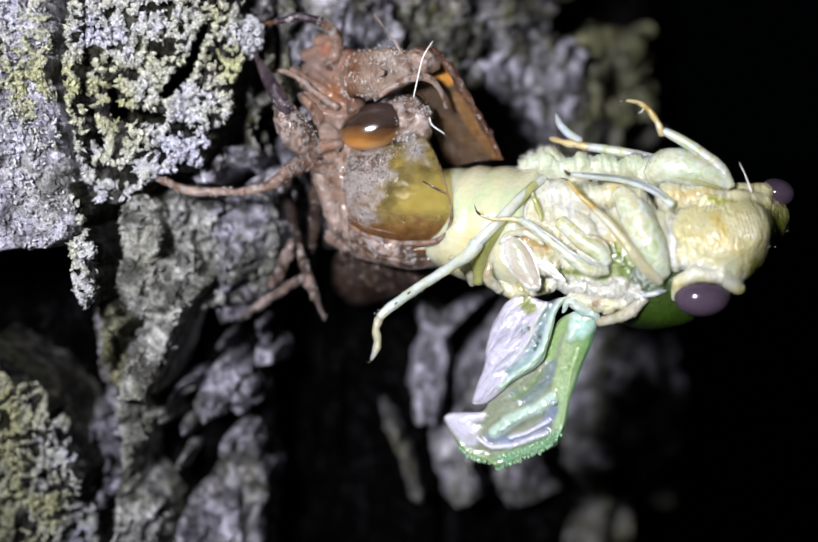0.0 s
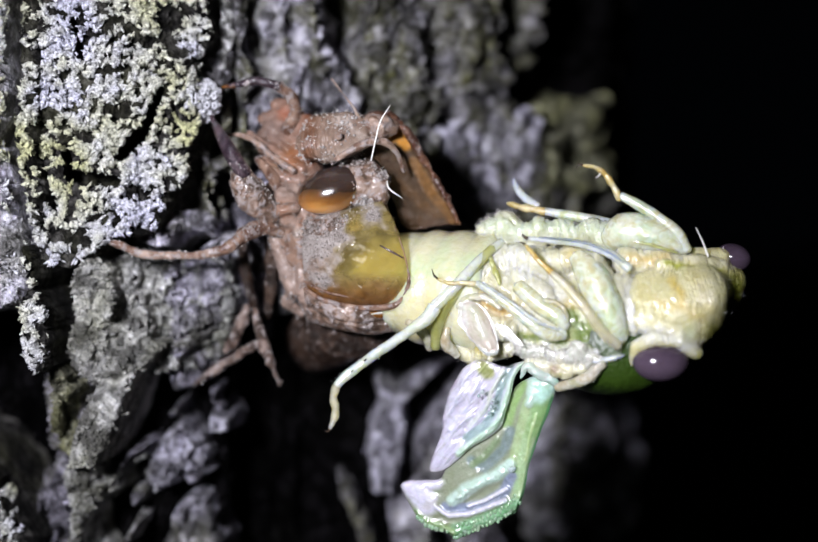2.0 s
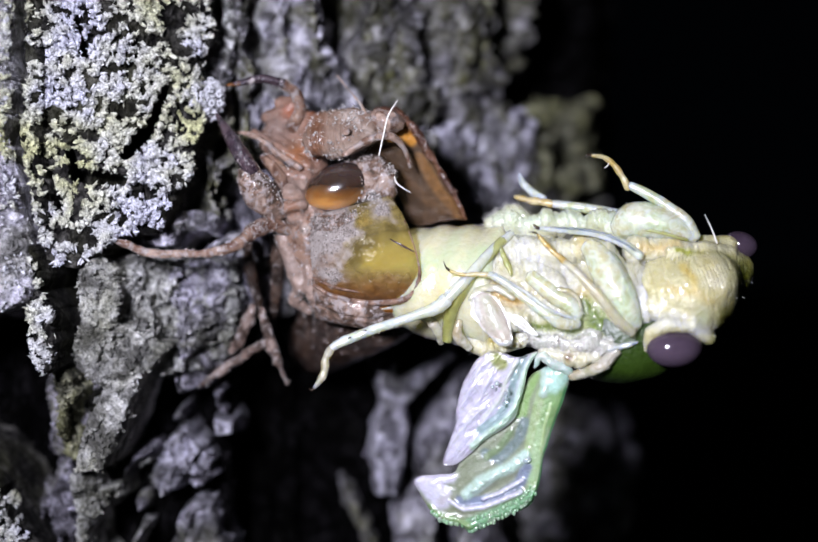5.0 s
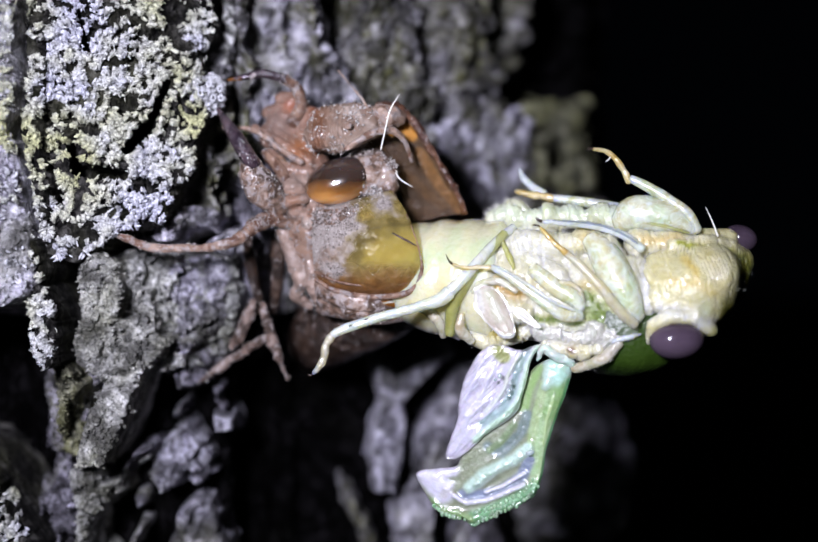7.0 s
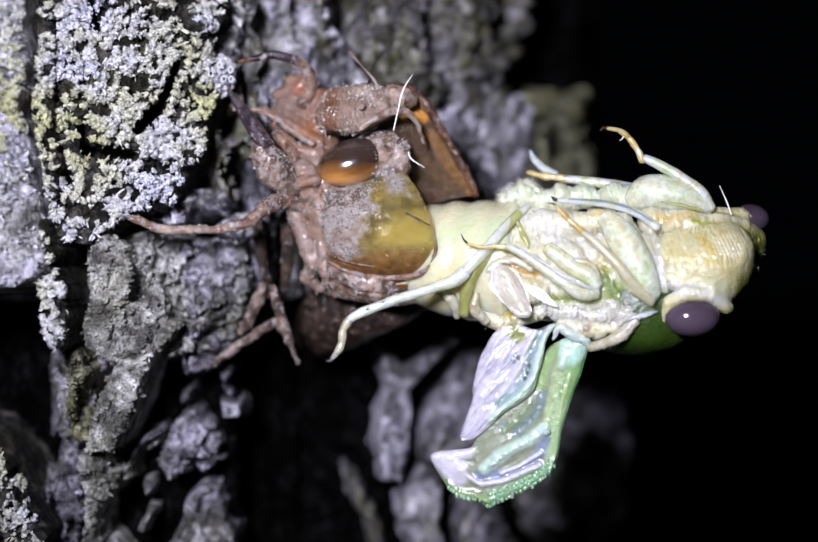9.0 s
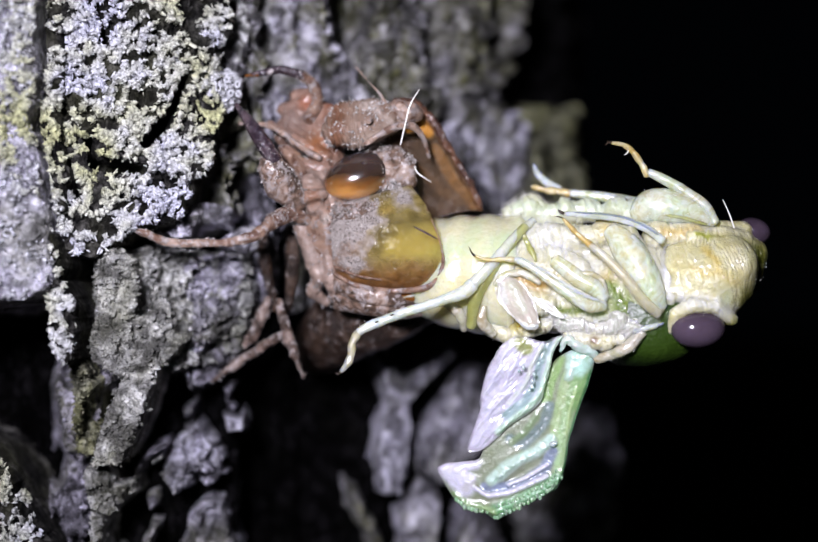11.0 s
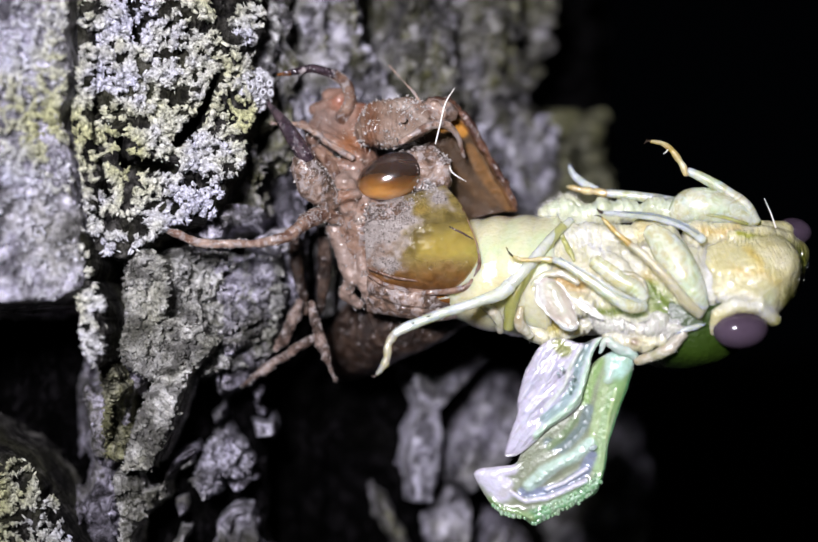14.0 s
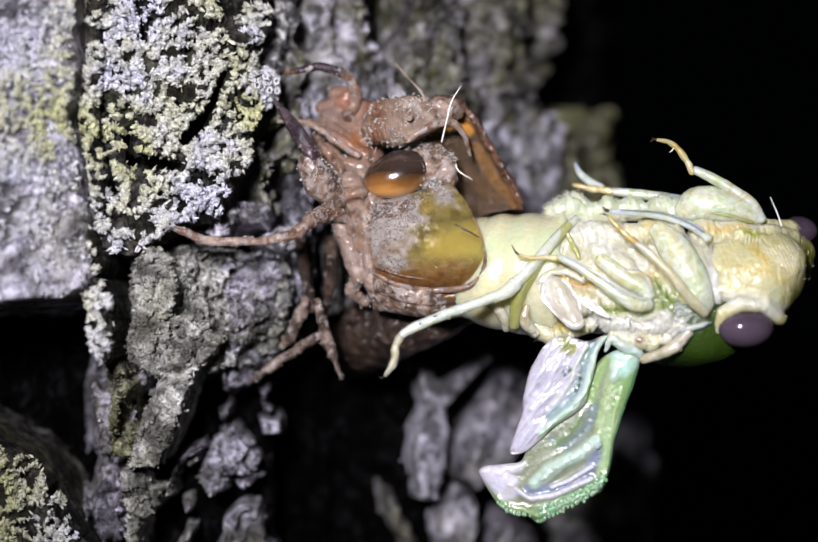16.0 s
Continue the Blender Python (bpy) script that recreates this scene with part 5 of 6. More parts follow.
hind_b = part("hindleg", tube([(-10.72, 3.40, -5.02, 0.3), (-11.93, 3.80, -5.72, 0.40), (-13.37, 4.40, -6.65, 0.36), (-14.96, 5.00, -7.66, 0.33), (-16.39, 5.60, -8.77, 0.10)], 60, 16, rough=0.5), SHELL_LEG, shell)
hind_c = part("hindleg", tube([(-11.96, 4.00, -2.25, 0.3), (-12.57, 4.40, -3.87, 0.42), (-13.27, 4.80, -5.22, 0.36), (-13.89, 5.20, -6.05, 0.14)], 40, 16, rough=0.5), SHELL_LEG, shell)
part("antenna", tube([(-3.06, -0.40, 11.91, 0.14), (-3.53, -0.20, 12.78, 0.1), (-4.32, 0.20, 13.72, 0.05), (-5.26, 0.60, 14.90, 0.03)], 30, 6, rough=0.1), SHELL_PINK, face)
part("thread", tube([(-2.05, -1.40, 8.79, 0.05), (-1.73, -1.80, 10.15, 0.055), (-1.35, -2.00, 11.63, 0.05), (-0.68, -2.10, 12.74, 0.02)], 20, 6), HAIR, shell, "pale torn thread")
part("thread", tube([(-1.00, -0.10, 7.72, 0.05), (-0.77, -0.50, 6.85, 0.05), (0.23, -0.70, 6.15, 0.02)], 14, 6), HAIR, shell, "pale torn thread")
clods = lambda p: smooth(fbm(p, 1.3, 3, 8), -0.02, 0.10)
dusted(case, 2600, SOIL, case, (0.02, 0.075), 3, where=lambda p: smooth(case_tint(p)[:, 3], 0.8, 1.0) * (0.25 + clods(p)))
dusted(ledge, 1400, SOIL, ledge, (0.03, 0.10), 4, where=clods)
dusted(cheek, 900, SOIL, cheek, (0.04, 0.12), 5, where=clods)
dusted(face, 700, SOIL, face, (0.03, 0.10), 6, where=clods)
dusted(fore, 420, SOIL, fore, (0.03, 0.08), 8, where=clods)
dusted(mid_leg, 500, SOIL, mid_leg, (0.02, 0.07), 10, where=clods)
dusted(far, 220, SOIL, far, (0.02, 0.06), 11, where=clods)
dusted(sockets, 700, SOIL, sockets, (0.02, 0.08), 13, where=clods)
for k, ob in enumerate((hind_a, hind_b, hind_c)):
    dusted(ob, 130, SOIL, ob, (0.02, 0.07), 50 + k)
dusted(chest, 500, SOIL, chest, (0.02, 0.07), 12, where=clods)
dusted(trunk_shell, 300, SOIL, trunk_shell, (0.04, 0.12), 9, where=clods)
for k, (ob, n) in enumerate(((fore, 120), (far, 80), (mid_leg, 120), (face, 160), (cheek, 60), (chest, 120), (case, 40))):
    bristles(ob, n, ob, (0.2, 0.6), 20 + k)
bristles(shin, 160, mid_leg, (0.15, 0.4), 31)

# ---- the soft new adult ----
adult = new("cicada")
adult.location = Vector((0.63, 2.00, -0.12)) * MM
tagged(adult, "pale yellow-green newly moulted cicada leaning out of its shell", "cicada")
ALONG, ACROSS, BELLY = np.array((0.958, -0.26, -0.117)), np.array((0.41, 0.62, 0.67)), np.array((-0.102, -0.69, 0.70))
SIDE = unit(np.cross(BELLY, ALONG))
CREAM, YELLOW, AMBER_SHADE, OLIVE_SHADE, MINT, MILK = (0.715, 0.705, 0.605), (0.69, 0.62, 0.39), (0.63, 0.50, 0.26), (0.30, 0.38, 0.08), (0.67, 0.71, 0.61), (0.74, 0.74, 0.70)


def torso(points, n, wide, rings, sides=56, rough=0.1, seed=4):
    return tube(points, n, sides, wide=wide, up=tuple(BELLY), rough=rough, rings=rings, seed=seed)


part("abdomen", torso([(-5.39, 4.20, 0.76, 1.6), (-3.35, 3.40, 0.44, 2.7), (-0.75, 2.40, 0.16, 3.3), (1.80, 1.70, -0.31, 4.0), (4.50, 0.90, -0.62, 4.3), (6.78, 0.20, -0.81, 4.4)], 70, 1.1, (2.3, 0.03)), BODY, adult, "cream-yellow ringed belly")


def thorax_field(p):
    """The chest: a broad barrel with the soft bases of six legs on it."""
    q = p - np.array((11.93, -1.3, -1.36), np.float32)
    t = np.stack([q @ ALONG.astype(np.float32), q @ SIDE.astype(np.float32) / 1.28, q @ BELLY.astype(np.float32)], -1)
    d = rod(t, [(-6.6, 0, 0.2, 3.2), (-3.7, 0, 0.1, 3.5), (0, 0, 0, 3.5), (3.8, 0, -0.1, 3.4), (6.4, 0, -0.2, 2.6)])
    for k, path in (
            (0.4, [(6.50, 0.60, 3.83, 0.85), (7.76, 0.30, 4.21, 1.15), (9.00, 0.00, 3.65, 0.8), (10.26, -0.40, 4.02, 1.05), (11.23, -0.60, 3.63, 0.7)]),
            (0.4, [(11.76, -0.70, 4.08, 0.95), (12.95, -1.20, 3.68, 0.75), (13.91, -1.60, 4.04, 1.0), (15.06, -2.20, 3.57, 1.1)]),
            (0.5, [(8.26, -2.60, 2.02, 1.0), (9.88, -3.20, 1.82, 1.1), (11.67, -3.70, 1.81, 0.9)]),
            (0.35, [(12.33, -3.70, 2.47, 0.8), (13.73, -4.70, 1.50, 1.1), (15.10, -5.20, -0.04, 0.8)]),
            (0.3, [(8.73, -3.50, 0.52, 0.9), (10.40, -4.40, -0.59, 1.0), (11.51, -4.90, -1.49, 0.6)]),
            (0.35, [(7.55, -2.20, 2.40, 0.7), (6.21, -2.60, 0.71, 0.8), (5.62, -3.00, -0.97, 0.9), (7.58, -4.00, -1.14, 0.8)]),
            (0.3, [(6.49, -3.80, -2.62, 1.1), (7.92, -4.30, -2.97, 0.9)]),
            (0.25, [(4.39, -1.50, -4.58, 0.7), (5.87, -2.00, -5.12, 0.8), (7.99, -3.60, -4.47, 0.6)]),
            (0.3, [(8.76, -4.00, -4.16, 0.5), (10.28, -4.50, -4.43, 0.6), (11.88, -4.90, -4.59, 0.7), (13.27, -5.30, -4.39, 0.7), (14.48, -5.70, -4.19, 0.6)]),
            (0.25, [(9.76, -4.30, -5.24, 0.6), (11.69, -4.90, -5.68, 0.6), (13.26, -5.40, -5.40, 0.5)]),
            (0.5, [(16.27, -3.80, 1.99, 1.1), (18.21, -4.20, 1.87, 1.0), (19.82, -4.40, 1.87, 0.7)]),
            (0.5, [(15.75, -4.60, -0.04, 1.2), (16.52, -5.40, -2.21, 1.1)])):
        d = union(d, rod(p, path), 0.6 * k)
    groove = rod(p, [(12.43, -5.60, -0.94, 0.2), (13.51, -6.10, -2.91, 0.42), (14.72, -6.40, -4.33, 0.4)])
    return np.maximum(d, -groove)


def creased(v, no, deep, seed, fine=1.0):
    """Soft skin: broad folds, narrow creases and fine parallel wrinkles, pushed along the normals."""
    u, s, b = v @ ALONG, v @ SIDE, v @ BELLY
    q = np.stack([u * 1.5 + 0.5 * s, s * 0.32, b * 0.32], -1)
    fold = fbm(q, 1.5, 3, seed)
    crease = smooth(0.06 - np.abs(fbm(q + 31, 1.2, 3, seed + 1)), 0, 0.06)
    comb = np.sin(2 * math.pi * (u + 0.35 * s + 1.6 * fold) / (0.34 if deep > 0.2 else 0.22)) * smooth(fbm(v, 2.2, 2, seed + 2), -0.05, 0.12)
    h = deep * (1.2 * fold - 0.5 * crease) + fine * (0.022 * comb + 0.02 * fbm(v, 0.4, 2, seed + 3))
    return v + no * h[:, None]


v, f, no = solid(thorax_field, (4.0, -9.5, -8.0), (21.0, 4.5, 6.5), 0.12)
chest_tint = stained(v, CREAM, (
    ([(6.78, 0.20, 4.28), (12.05, -0.80, 4.35), (14.90, -2.00, 4.10)], 1.0, MINT),
    ([(7.99, -3.60, 2.37), (9.38, -4.40, 0.70), (11.45, -5.40, -0.76)], 0.9, MILK),
    # Amber and olive between the legs put the limbs' shade into the pigment.
    ([(6.45, -4.40, -0.95), (7.86, -5.00, -1.49)], 0.6, AMBER_SHADE), ((12.46, -4.60, 2.34), 0.7, YELLOW), ((9.50, -5.00, -0.95), 0.5, YELLOW), ((12.14, -5.60, -1.48), 0.7, AMBER_SHADE),
    ([(12.14, -5.60, -1.84), (13.49, -6.20, -3.27), (15.25, -6.40, -4.51)], 0.7, OLIVE_SHADE), ([(9.32, -5.00, -3.38), (11.78, -5.60, -3.72)], 0.35, OLIVE_SHADE), ([(5.03, -3.60, -2.99), (6.16, -3.20, -4.49)], 0.6, (0.50, 0.44, 0.16)),
    ([(16.27, -4.80, 2.15), (18.73, -5.20, 2.07)], 0.6, (0.70, 0.62, 0.41)),
    ([(8.66, -5.00, -4.04), (11.37, -6.00, -4.42), (14.33, -6.60, -4.14)], 0.55, MILK), ((11.08, -5.40, -5.54), 0.35, (0.30, 0.22, 0.12)), ((8.04, -4.20, -4.88), 0.15, (0.10, 0.06, 0.03)),
    ([(16.37, -6.20, -0.75), (16.33, -6.40, -2.90)], 0.8, MILK)), mottle=0.2)
chest_skin = part("thorax", (creased(v, no, 0.30, 4), f), FLESH, adult, tint=chest_tint)
part("pronotum", torso([(12.47, -0.50, -2.52, 3.4), (14.67, -1.10, -2.70, 4.0), (17.18, -1.90, -2.60, 3.9), (19.25, -2.80, -2.09, 2.9)], 34, 1.36, None, rough=0.15), BODY_GREEN_SHADE, adult, "green collar behind the head, coloured dark for its shade")


def head_field(p):
    """The head: skull, swollen face, cheeks and the rings about the eyes."""
    d = egg(p, (20.51, -4.40, -1.11), ALONG * 2.7, ACROSS * 4.0, BELLY * 2.4)
    d = union(d, egg(p, (19.30, -5.55, 0.05), ALONG * 3.2, ACROSS * 2.5, BELLY * 1.1), 1.3)
    for k, path in (
            (0.3, [(16.62, -6.00, -4.71, 0.45), (16.72, -6.60, -3.68, 0.5), (17.77, -7.20, -3.09, 0.55), (19.37, -7.20, -3.16, 0.55), (20.70, -6.40, -4.05, 0.5)]),
            (0.4, [(16.98, -5.80, -2.02, 0.9), (18.83, -6.40, -2.18, 0.9), (21.13, -5.80, -2.20, 0.8)]),
            (0.3, [(18.48, -4.70, 1.79, 0.6), (20.74, -4.40, 2.09, 0.55), (22.64, -3.40, 1.59, 0.8), (23.53, -2.40, 0.64, 1.25), (22.73, -2.60, -0.97, 1.5)]),
            (0.3, [(20.97, -3.40, 2.56, 0.5), (22.79, -2.80, 2.28, 0.8)])):
        d = union(d, rod(p, path), k)
    return d


def faced(v, no):
    """The fan of fine cross ridges on the face, either side of its midline."""
    h = 0
    for place, half, step, lean in (((20.93, -6.60, 0.25), (1.35, 1.0), 0.27, 0.25), ((18.95, -6.20, 1.47), (1.1, 0.42), 0.24, -0.5)):
        r = v - np.array(place)
        mask = smooth(1 - np.hypot(r[:, 0] / half[0], r[:, 2] / half[1]), 0, 0.35) * (no[:, 1] < -0.2)
        h = h + 0.10 * np.sin(2 * math.pi * (r[:, 0] + lean * r[:, 2]) / step) * mask
    return v + no * h[:, None]


v, f, no = solid(head_field, (15.0, -10.5, -7.0), (25.5, 1.0, 4.5), 0.09)
head_tint = stained(v, (0.71, 0.69, 0.53), (
    ([(19.03, -6.80, 1.03), (19.59, -7.00, -0.92)], 0.3, (0.72, 0.64, 0.36)), ([(18.01, -6.90, -0.57), (20.53, -6.80, -1.46)], 0.35, (0.71, 0.64, 0.40)), ((20.93, -6.60, 0.25), 0.8, (0.72, 0.69, 0.55)),
    ([(18.73, -5.20, 1.92), (22.62, -4.20, 1.51)], 0.16, (0.50, 0.52, 0.14)), ([(19.96, -4.60, 2.34), (22.85, -4.00, 2.10), (23.93, -3.40, 1.44)], 0.22, (0.74, 0.72, 0.60)),
    # The far-side olive is partly pigment, partly shade put into the colour.
    ([(23.77, -4.00, 0.52), (23.91, -3.20, -0.97), (22.96, -3.60, -2.81)], 1.2, (0.24, 0.25, 0.06)), ([(21.82, -5.20, -2.58), (21.30, -5.40, -4.38), (20.32, -5.40, -5.29)], 0.6, (0.34, 0.34, 0.09)),
    ([(16.79, -6.80, -2.89), (18.57, -7.60, -2.79), (20.48, -7.00, -3.59)], 0.5, MILK), ((20.04, -6.60, -2.54), 0.5, MINT)), mottle=0.25)
head = part("head", (faced(creased(v, no, 0.13, 14, 0.7), no), f), FLESH, adult, tint=head_tint)
part("eye", blob((18.39, -6.30, -4.70), (1.92, 0.1, 0.12), (0, 1.6, 0), (-0.1, 0, 1.38), 56, 40), EYE, head, "glossy mauve-brown compound eye")
part("eye", blob((23.86, -2.00, 2.33), (1.25, 0, -0.2), (0, 1.3, 0), (0.1, 0, 1.0), 48, 32), EYE, head, "glossy mauve-brown compound eye")
part("antenna", tube([(21.69, -4.40, 2.45, 0.07), (21.25, -4.70, 3.43, 0.05), (20.70, -5.00, 4.44, 0.02)], 14, 6), HAIR, head)
part("beak", tube([(16.25, -5.30, 1.49, 0.32), (14.94, -5.10, 2.47, 0.30), (12.95, -5.00, 3.13, 0.27), (10.77, -5.00, 3.35, 0.23), (9.02, -5.00, 3.46, 0.13)], 50, 16), LEG_BLUE, head, "bluish glassy sucking beak")
part("beak_tip", tube([(9.23, -5.10, 3.45, 0.13), (9.01, -5.10, 3.56, 0.12), (8.83, -5.10, 3.74, 0.04)], 10, 8), CLAW, head, "black tip of the beak")
part("beak_groove", tube([(15.82, -5.65, 1.91, 0.07), (14.70, -5.45, 2.64, 0.09), (12.91, -5.30, 3.26, 0.08), (10.01, -5.25, 3.52, 0.04)], 40, 8), BEAK_DARK, head, "dark bluish seam along the beak")

# legs, each with its own shin and foot
leg_a = part("foreleg", tube([(12.65, -4.60, 2.34, 0.6), (13.56, -5.30, 1.12, 1.10), (14.39, -6.00, -0.58, 1.22), (15.18, -6.40, -2.36, 0.98), (15.74, -6.50, -3.33, 0.5)], 70, 40, rough=0.10), LEG, adult, "stout pale green thigh")
part("thigh_edge", tube([(13.89, -6.00, 1.76, 0.2), (14.86, -6.60, -0.04, 0.3), (15.59, -6.90, -1.82, 0.26), (15.90, -6.80, -3.07, 0.12)], 30, 12, rough=0.06), LEG_PALE, leg_a)
part("shin", tube([(15.45, -6.90, -3.67, 0.36), (14.40, -7.20, -2.80, 0.40), (13.00, -7.10, -1.03, 0.36), (11.72, -6.60, 0.39, 0.30), (10.91, -6.20, 1.15, 0.24)], 50, 16, rough=0.08), FOOT_PALE, leg_a)
part("foot", tube([(10.98, -6.20, 1.11, 0.25), (10.14, -6.00, 1.83, 0.20), (9.51, -5.90, 2.49, 0.19), (9.05, -5.80, 3.06, 0.10)], 30, 12, rough=0.08, rings=(0.7, 0.2)), FOOT, leg_a)
part("claw", tube([(9.09, -5.80, 3.06, 0.07), (8.75, -5.90, 3.17, 0.06), (8.43, -5.90, 3.17, 0.02)], 8, 6), CLAW, leg_a)
leg_b = part("midleg", tube([(8.62, -4.70, 0.15, 0.5), (10.09, -5.20, -1.05, 0.62), (11.35, -5.60, -1.84, 0.58), (11.97, -5.80, -2.63, 0.40)], 50, 30, rough=0.10), LEG, adult)
mid_shin = part("shin", tube([(11.88, -5.90, -3.06, 0.40), (10.70, -6.20, -3.05, 0.45), (9.38, -6.10, -2.19, 0.42), (7.98, -5.70, -1.12, 0.36), (6.68, -5.20, -0.18, 0.30), (5.80, -4.80, 0.26, 0.24)], 70, 24, rough=0.08), LEG, leg_b)
part("shin_keel", tube([(11.47, -6.35, -2.76, 0.10), (9.87, -6.55, -2.11, 0.12), (8.12, -6.10, -0.86, 0.10), (6.21, -5.20, 0.33, 0.06)], 40, 10, rough=0.05), LEG_PALE, leg_b, "pale keel along the shin")
part("foot", tube([(5.87, -4.80, 0.22, 0.22), (4.97, -4.70, 0.26, 0.19), (3.99, -4.50, 0.22, 0.17), (3.08, -4.30, 0.48, 0.10)], 40, 12, rough=0.08, rings=(0.8, 0.22)), FOOT, leg_b)
for tip in ((2.61, -4.10, 1.18), (2.81, -4.60, 0.62)):
    part("claw", tube([(3.12, -4.30, 0.44, 0.08), (2.82, -4.30, 0.70, 0.07), (*tip, 0.02)], 10, 6), CLAW, leg_b)
leg_c = part("foreleg", tube([(15.10, -2.60, 3.25, 0.9), (16.00, -3.20, 3.97, 1.35), (17.39, -3.70, 3.95, 1.30), (18.97, -4.10, 3.46, 0.95), (20.30, -4.40, 2.89, 0.42)], 80, 44, rough=0.12), LEG, adult, "far pale green thigh")
part("thigh_edge", tube([(16.14, -4.50, 3.48, 0.10), (17.72, -4.80, 3.17, 0.14), (19.55, -4.80, 2.66, 0.10)], 30, 10), BODY_GREEN_PALE, leg_c)
part("shin", tube([(20.25, -4.60, 2.81, 0.34), (19.54, -4.50, 3.99, 0.42), (18.21, -4.20, 5.03, 0.42), (16.80, -3.90, 5.97, 0.36), (15.66, -3.70, 6.54, 0.28)], 60, 22, rough=0.06), LEG, leg_c)
part("foot", tube([(15.58, -3.70, 6.24, 0.28), (15.29, -3.70, 6.98, 0.25), (14.62, -3.70, 7.94, 0.24), (13.87, -3.80, 8.48, 0.20), (13.01, -3.90, 8.62, 0.12)], 40, 14, rough=0.08, rings=(1.0, 0.22)), FOOT, leg_c)
for tip in ((12.53, -3.90, 8.44), (12.65, -4.10, 8.75)):
    part("claw", tube([(13.12, -3.90, 8.62, 0.08), (12.78, -3.90, 8.66, 0.07), (*tip, 0.02)], 8, 6), CLAW, leg_c)
part("spur", tube([(14.24, -3.80, 8.08, 0.05), (14.06, -4.00, 7.84, 0.04), (13.86, -4.10, 7.72, 0.02)], 8, 6), HAIR, leg_c)
leg_d = part("midleg", tube([(15.53, -1.60, 4.57, 0.32), (13.92, -1.00, 4.87, 0.38), (12.10, -0.40, 5.17, 0.36), (10.25, 0.20, 5.43, 0.28)], 50, 16, rough=0.10), LEG, adult)
part("foot", tube([(10.69, 0.00, 5.31, 0.34), (10.06, 0.20, 5.51, 0.30), (9.05, 0.50, 5.65, 0.28), (7.91, 0.80, 5.94, 0.20)], 40, 14, rough=0.14, rings=(1.0, 0.22)), FOOT, leg_d)
part("hindleg", tube([(10.17, 1.20, 5.73, 0.3), (9.25, 1.80, 6.35, 0.32), (8.62, 2.20, 7.05, 0.26), (8.36, 2.40, 7.77, 0.10)], 24, 12), LEG_BLUE, adult)
part("hindleg", tube([(6.85, -3.00, 2.72, 0.30), (5.40, -3.50, 1.00, 0.38), (4.10, -3.70, -0.78, 0.42), (3.12, -3.30, -2.63, 0.46), (2.92, -2.40, -4.53, 0.38)], 60, 20, rough=0.12), BODY_GREEN_PALE, adult, "olive glassy base of the free hind leg")

# flaps and folds of the underside
def flap_plane(x, z):
    return -4.75 - 0.20 * (x - 6.0) + 0.10 * (z + 3.0)


geo, tint = sheet([(4.56, -4.00, -1.21)[::2], (5.36, -4.20, -0.99)[::2], (6.37, -4.40, -1.50)[::2], (6.98, -4.60, -2.60)[::2], (7.34, -4.70, -3.87)[::2], (7.30, -4.70, -4.60)[::2], (6.51, -4.60, -4.68)[::2], (5.90, -4.40, -4.14)[::2], (5.07, -4.20, -3.19)[::2], (4.56, -4.00, -2.43)[::2]], flap_plane, (0.66, 0.62, 0.56), (
    ([(4.56, -4.00, -2.61)[::2], (5.72, -4.30, -4.07)[::2], (6.62, -4.60, -4.61)[::2], (7.30, -4.70, -4.42)[::2]], 0.14, 0.14, (0.70, 0.72, 0.70)), ([(5.56, -4.00, -1.51)[::2], (6.26, -4.40, -3.33)[::2]], 0.4, 0.16, (0.66, 0.65, 0.58)), ([(4.82, -4.00, -1.51)[::2], (5.00, -4.10, -2.79)[::2]], 0.3, -0.1, MILK)), step=0.05, puff=0.25, thick=0.08, pleat=((0.5, -1), 0.35, 0.05), seed=51)
part("operculum", geo, WING_PAD, adult, "pearly white flap under the thorax", tint=tint)
geo, tint = sheet([(7.15, -4.80, -2.59)[::2], (7.86, -5.00, -2.66)[::2], (8.64, -5.20, -3.38)[::2], (9.10, -5.30, -3.95)[::2], (8.29, -5.10, -3.67)[::2], (7.58, -4.90, -3.17)[::2]], lambda x, z: flap_plane(x, z) - 0.35, MILK, (), step=0.05, puff=0.2, thick=0.08, seed=52)
part("operculum", geo, WING_PAD, adult, tint=tint)
def frill_plane(x, z):
    return -4.75 - 0.33 * (x - 9.0) - 0.40 * (z + 4.05)


frills = []
for k, outline in enumerate(([(8.45, -4.90, -3.53), (9.50, -5.00, -4.04), (10.72, -5.40, -4.17), (10.95, -5.00, -4.95), (9.70, -4.80, -5.00), (8.69, -4.70, -4.42)], [(10.36, -5.40, -4.09), (11.75, -5.80, -4.15), (12.60, -6.20, -3.34), (13.46, -6.40, -3.69), (13.53, -6.00, -4.89), (12.32, -5.60, -5.38), (10.92, -5.30, -5.11)], [(12.96, -6.20, -3.98), (14.00, -6.40, -4.19), (14.72, -6.60, -4.39), (14.28, -6.20, -5.35), (13.28, -5.70, -6.17), (12.70, -5.50, -5.83)])):
    geo, tint = sheet([(x, z) for x, y, z in outline], frill_plane, (0.65, 0.65, 0.60), (), step=0.045, puff=0.30, thick=0.1, pleat=(((0.3, 1), (-0.2, 1), (0.7, 1))[k], 0.20, 0.15), seed=61 + k, ragged=0.9)
    frills.append(part("frill", geo, WING_PAD, adult, "torn silvery membrane", tint=tint))
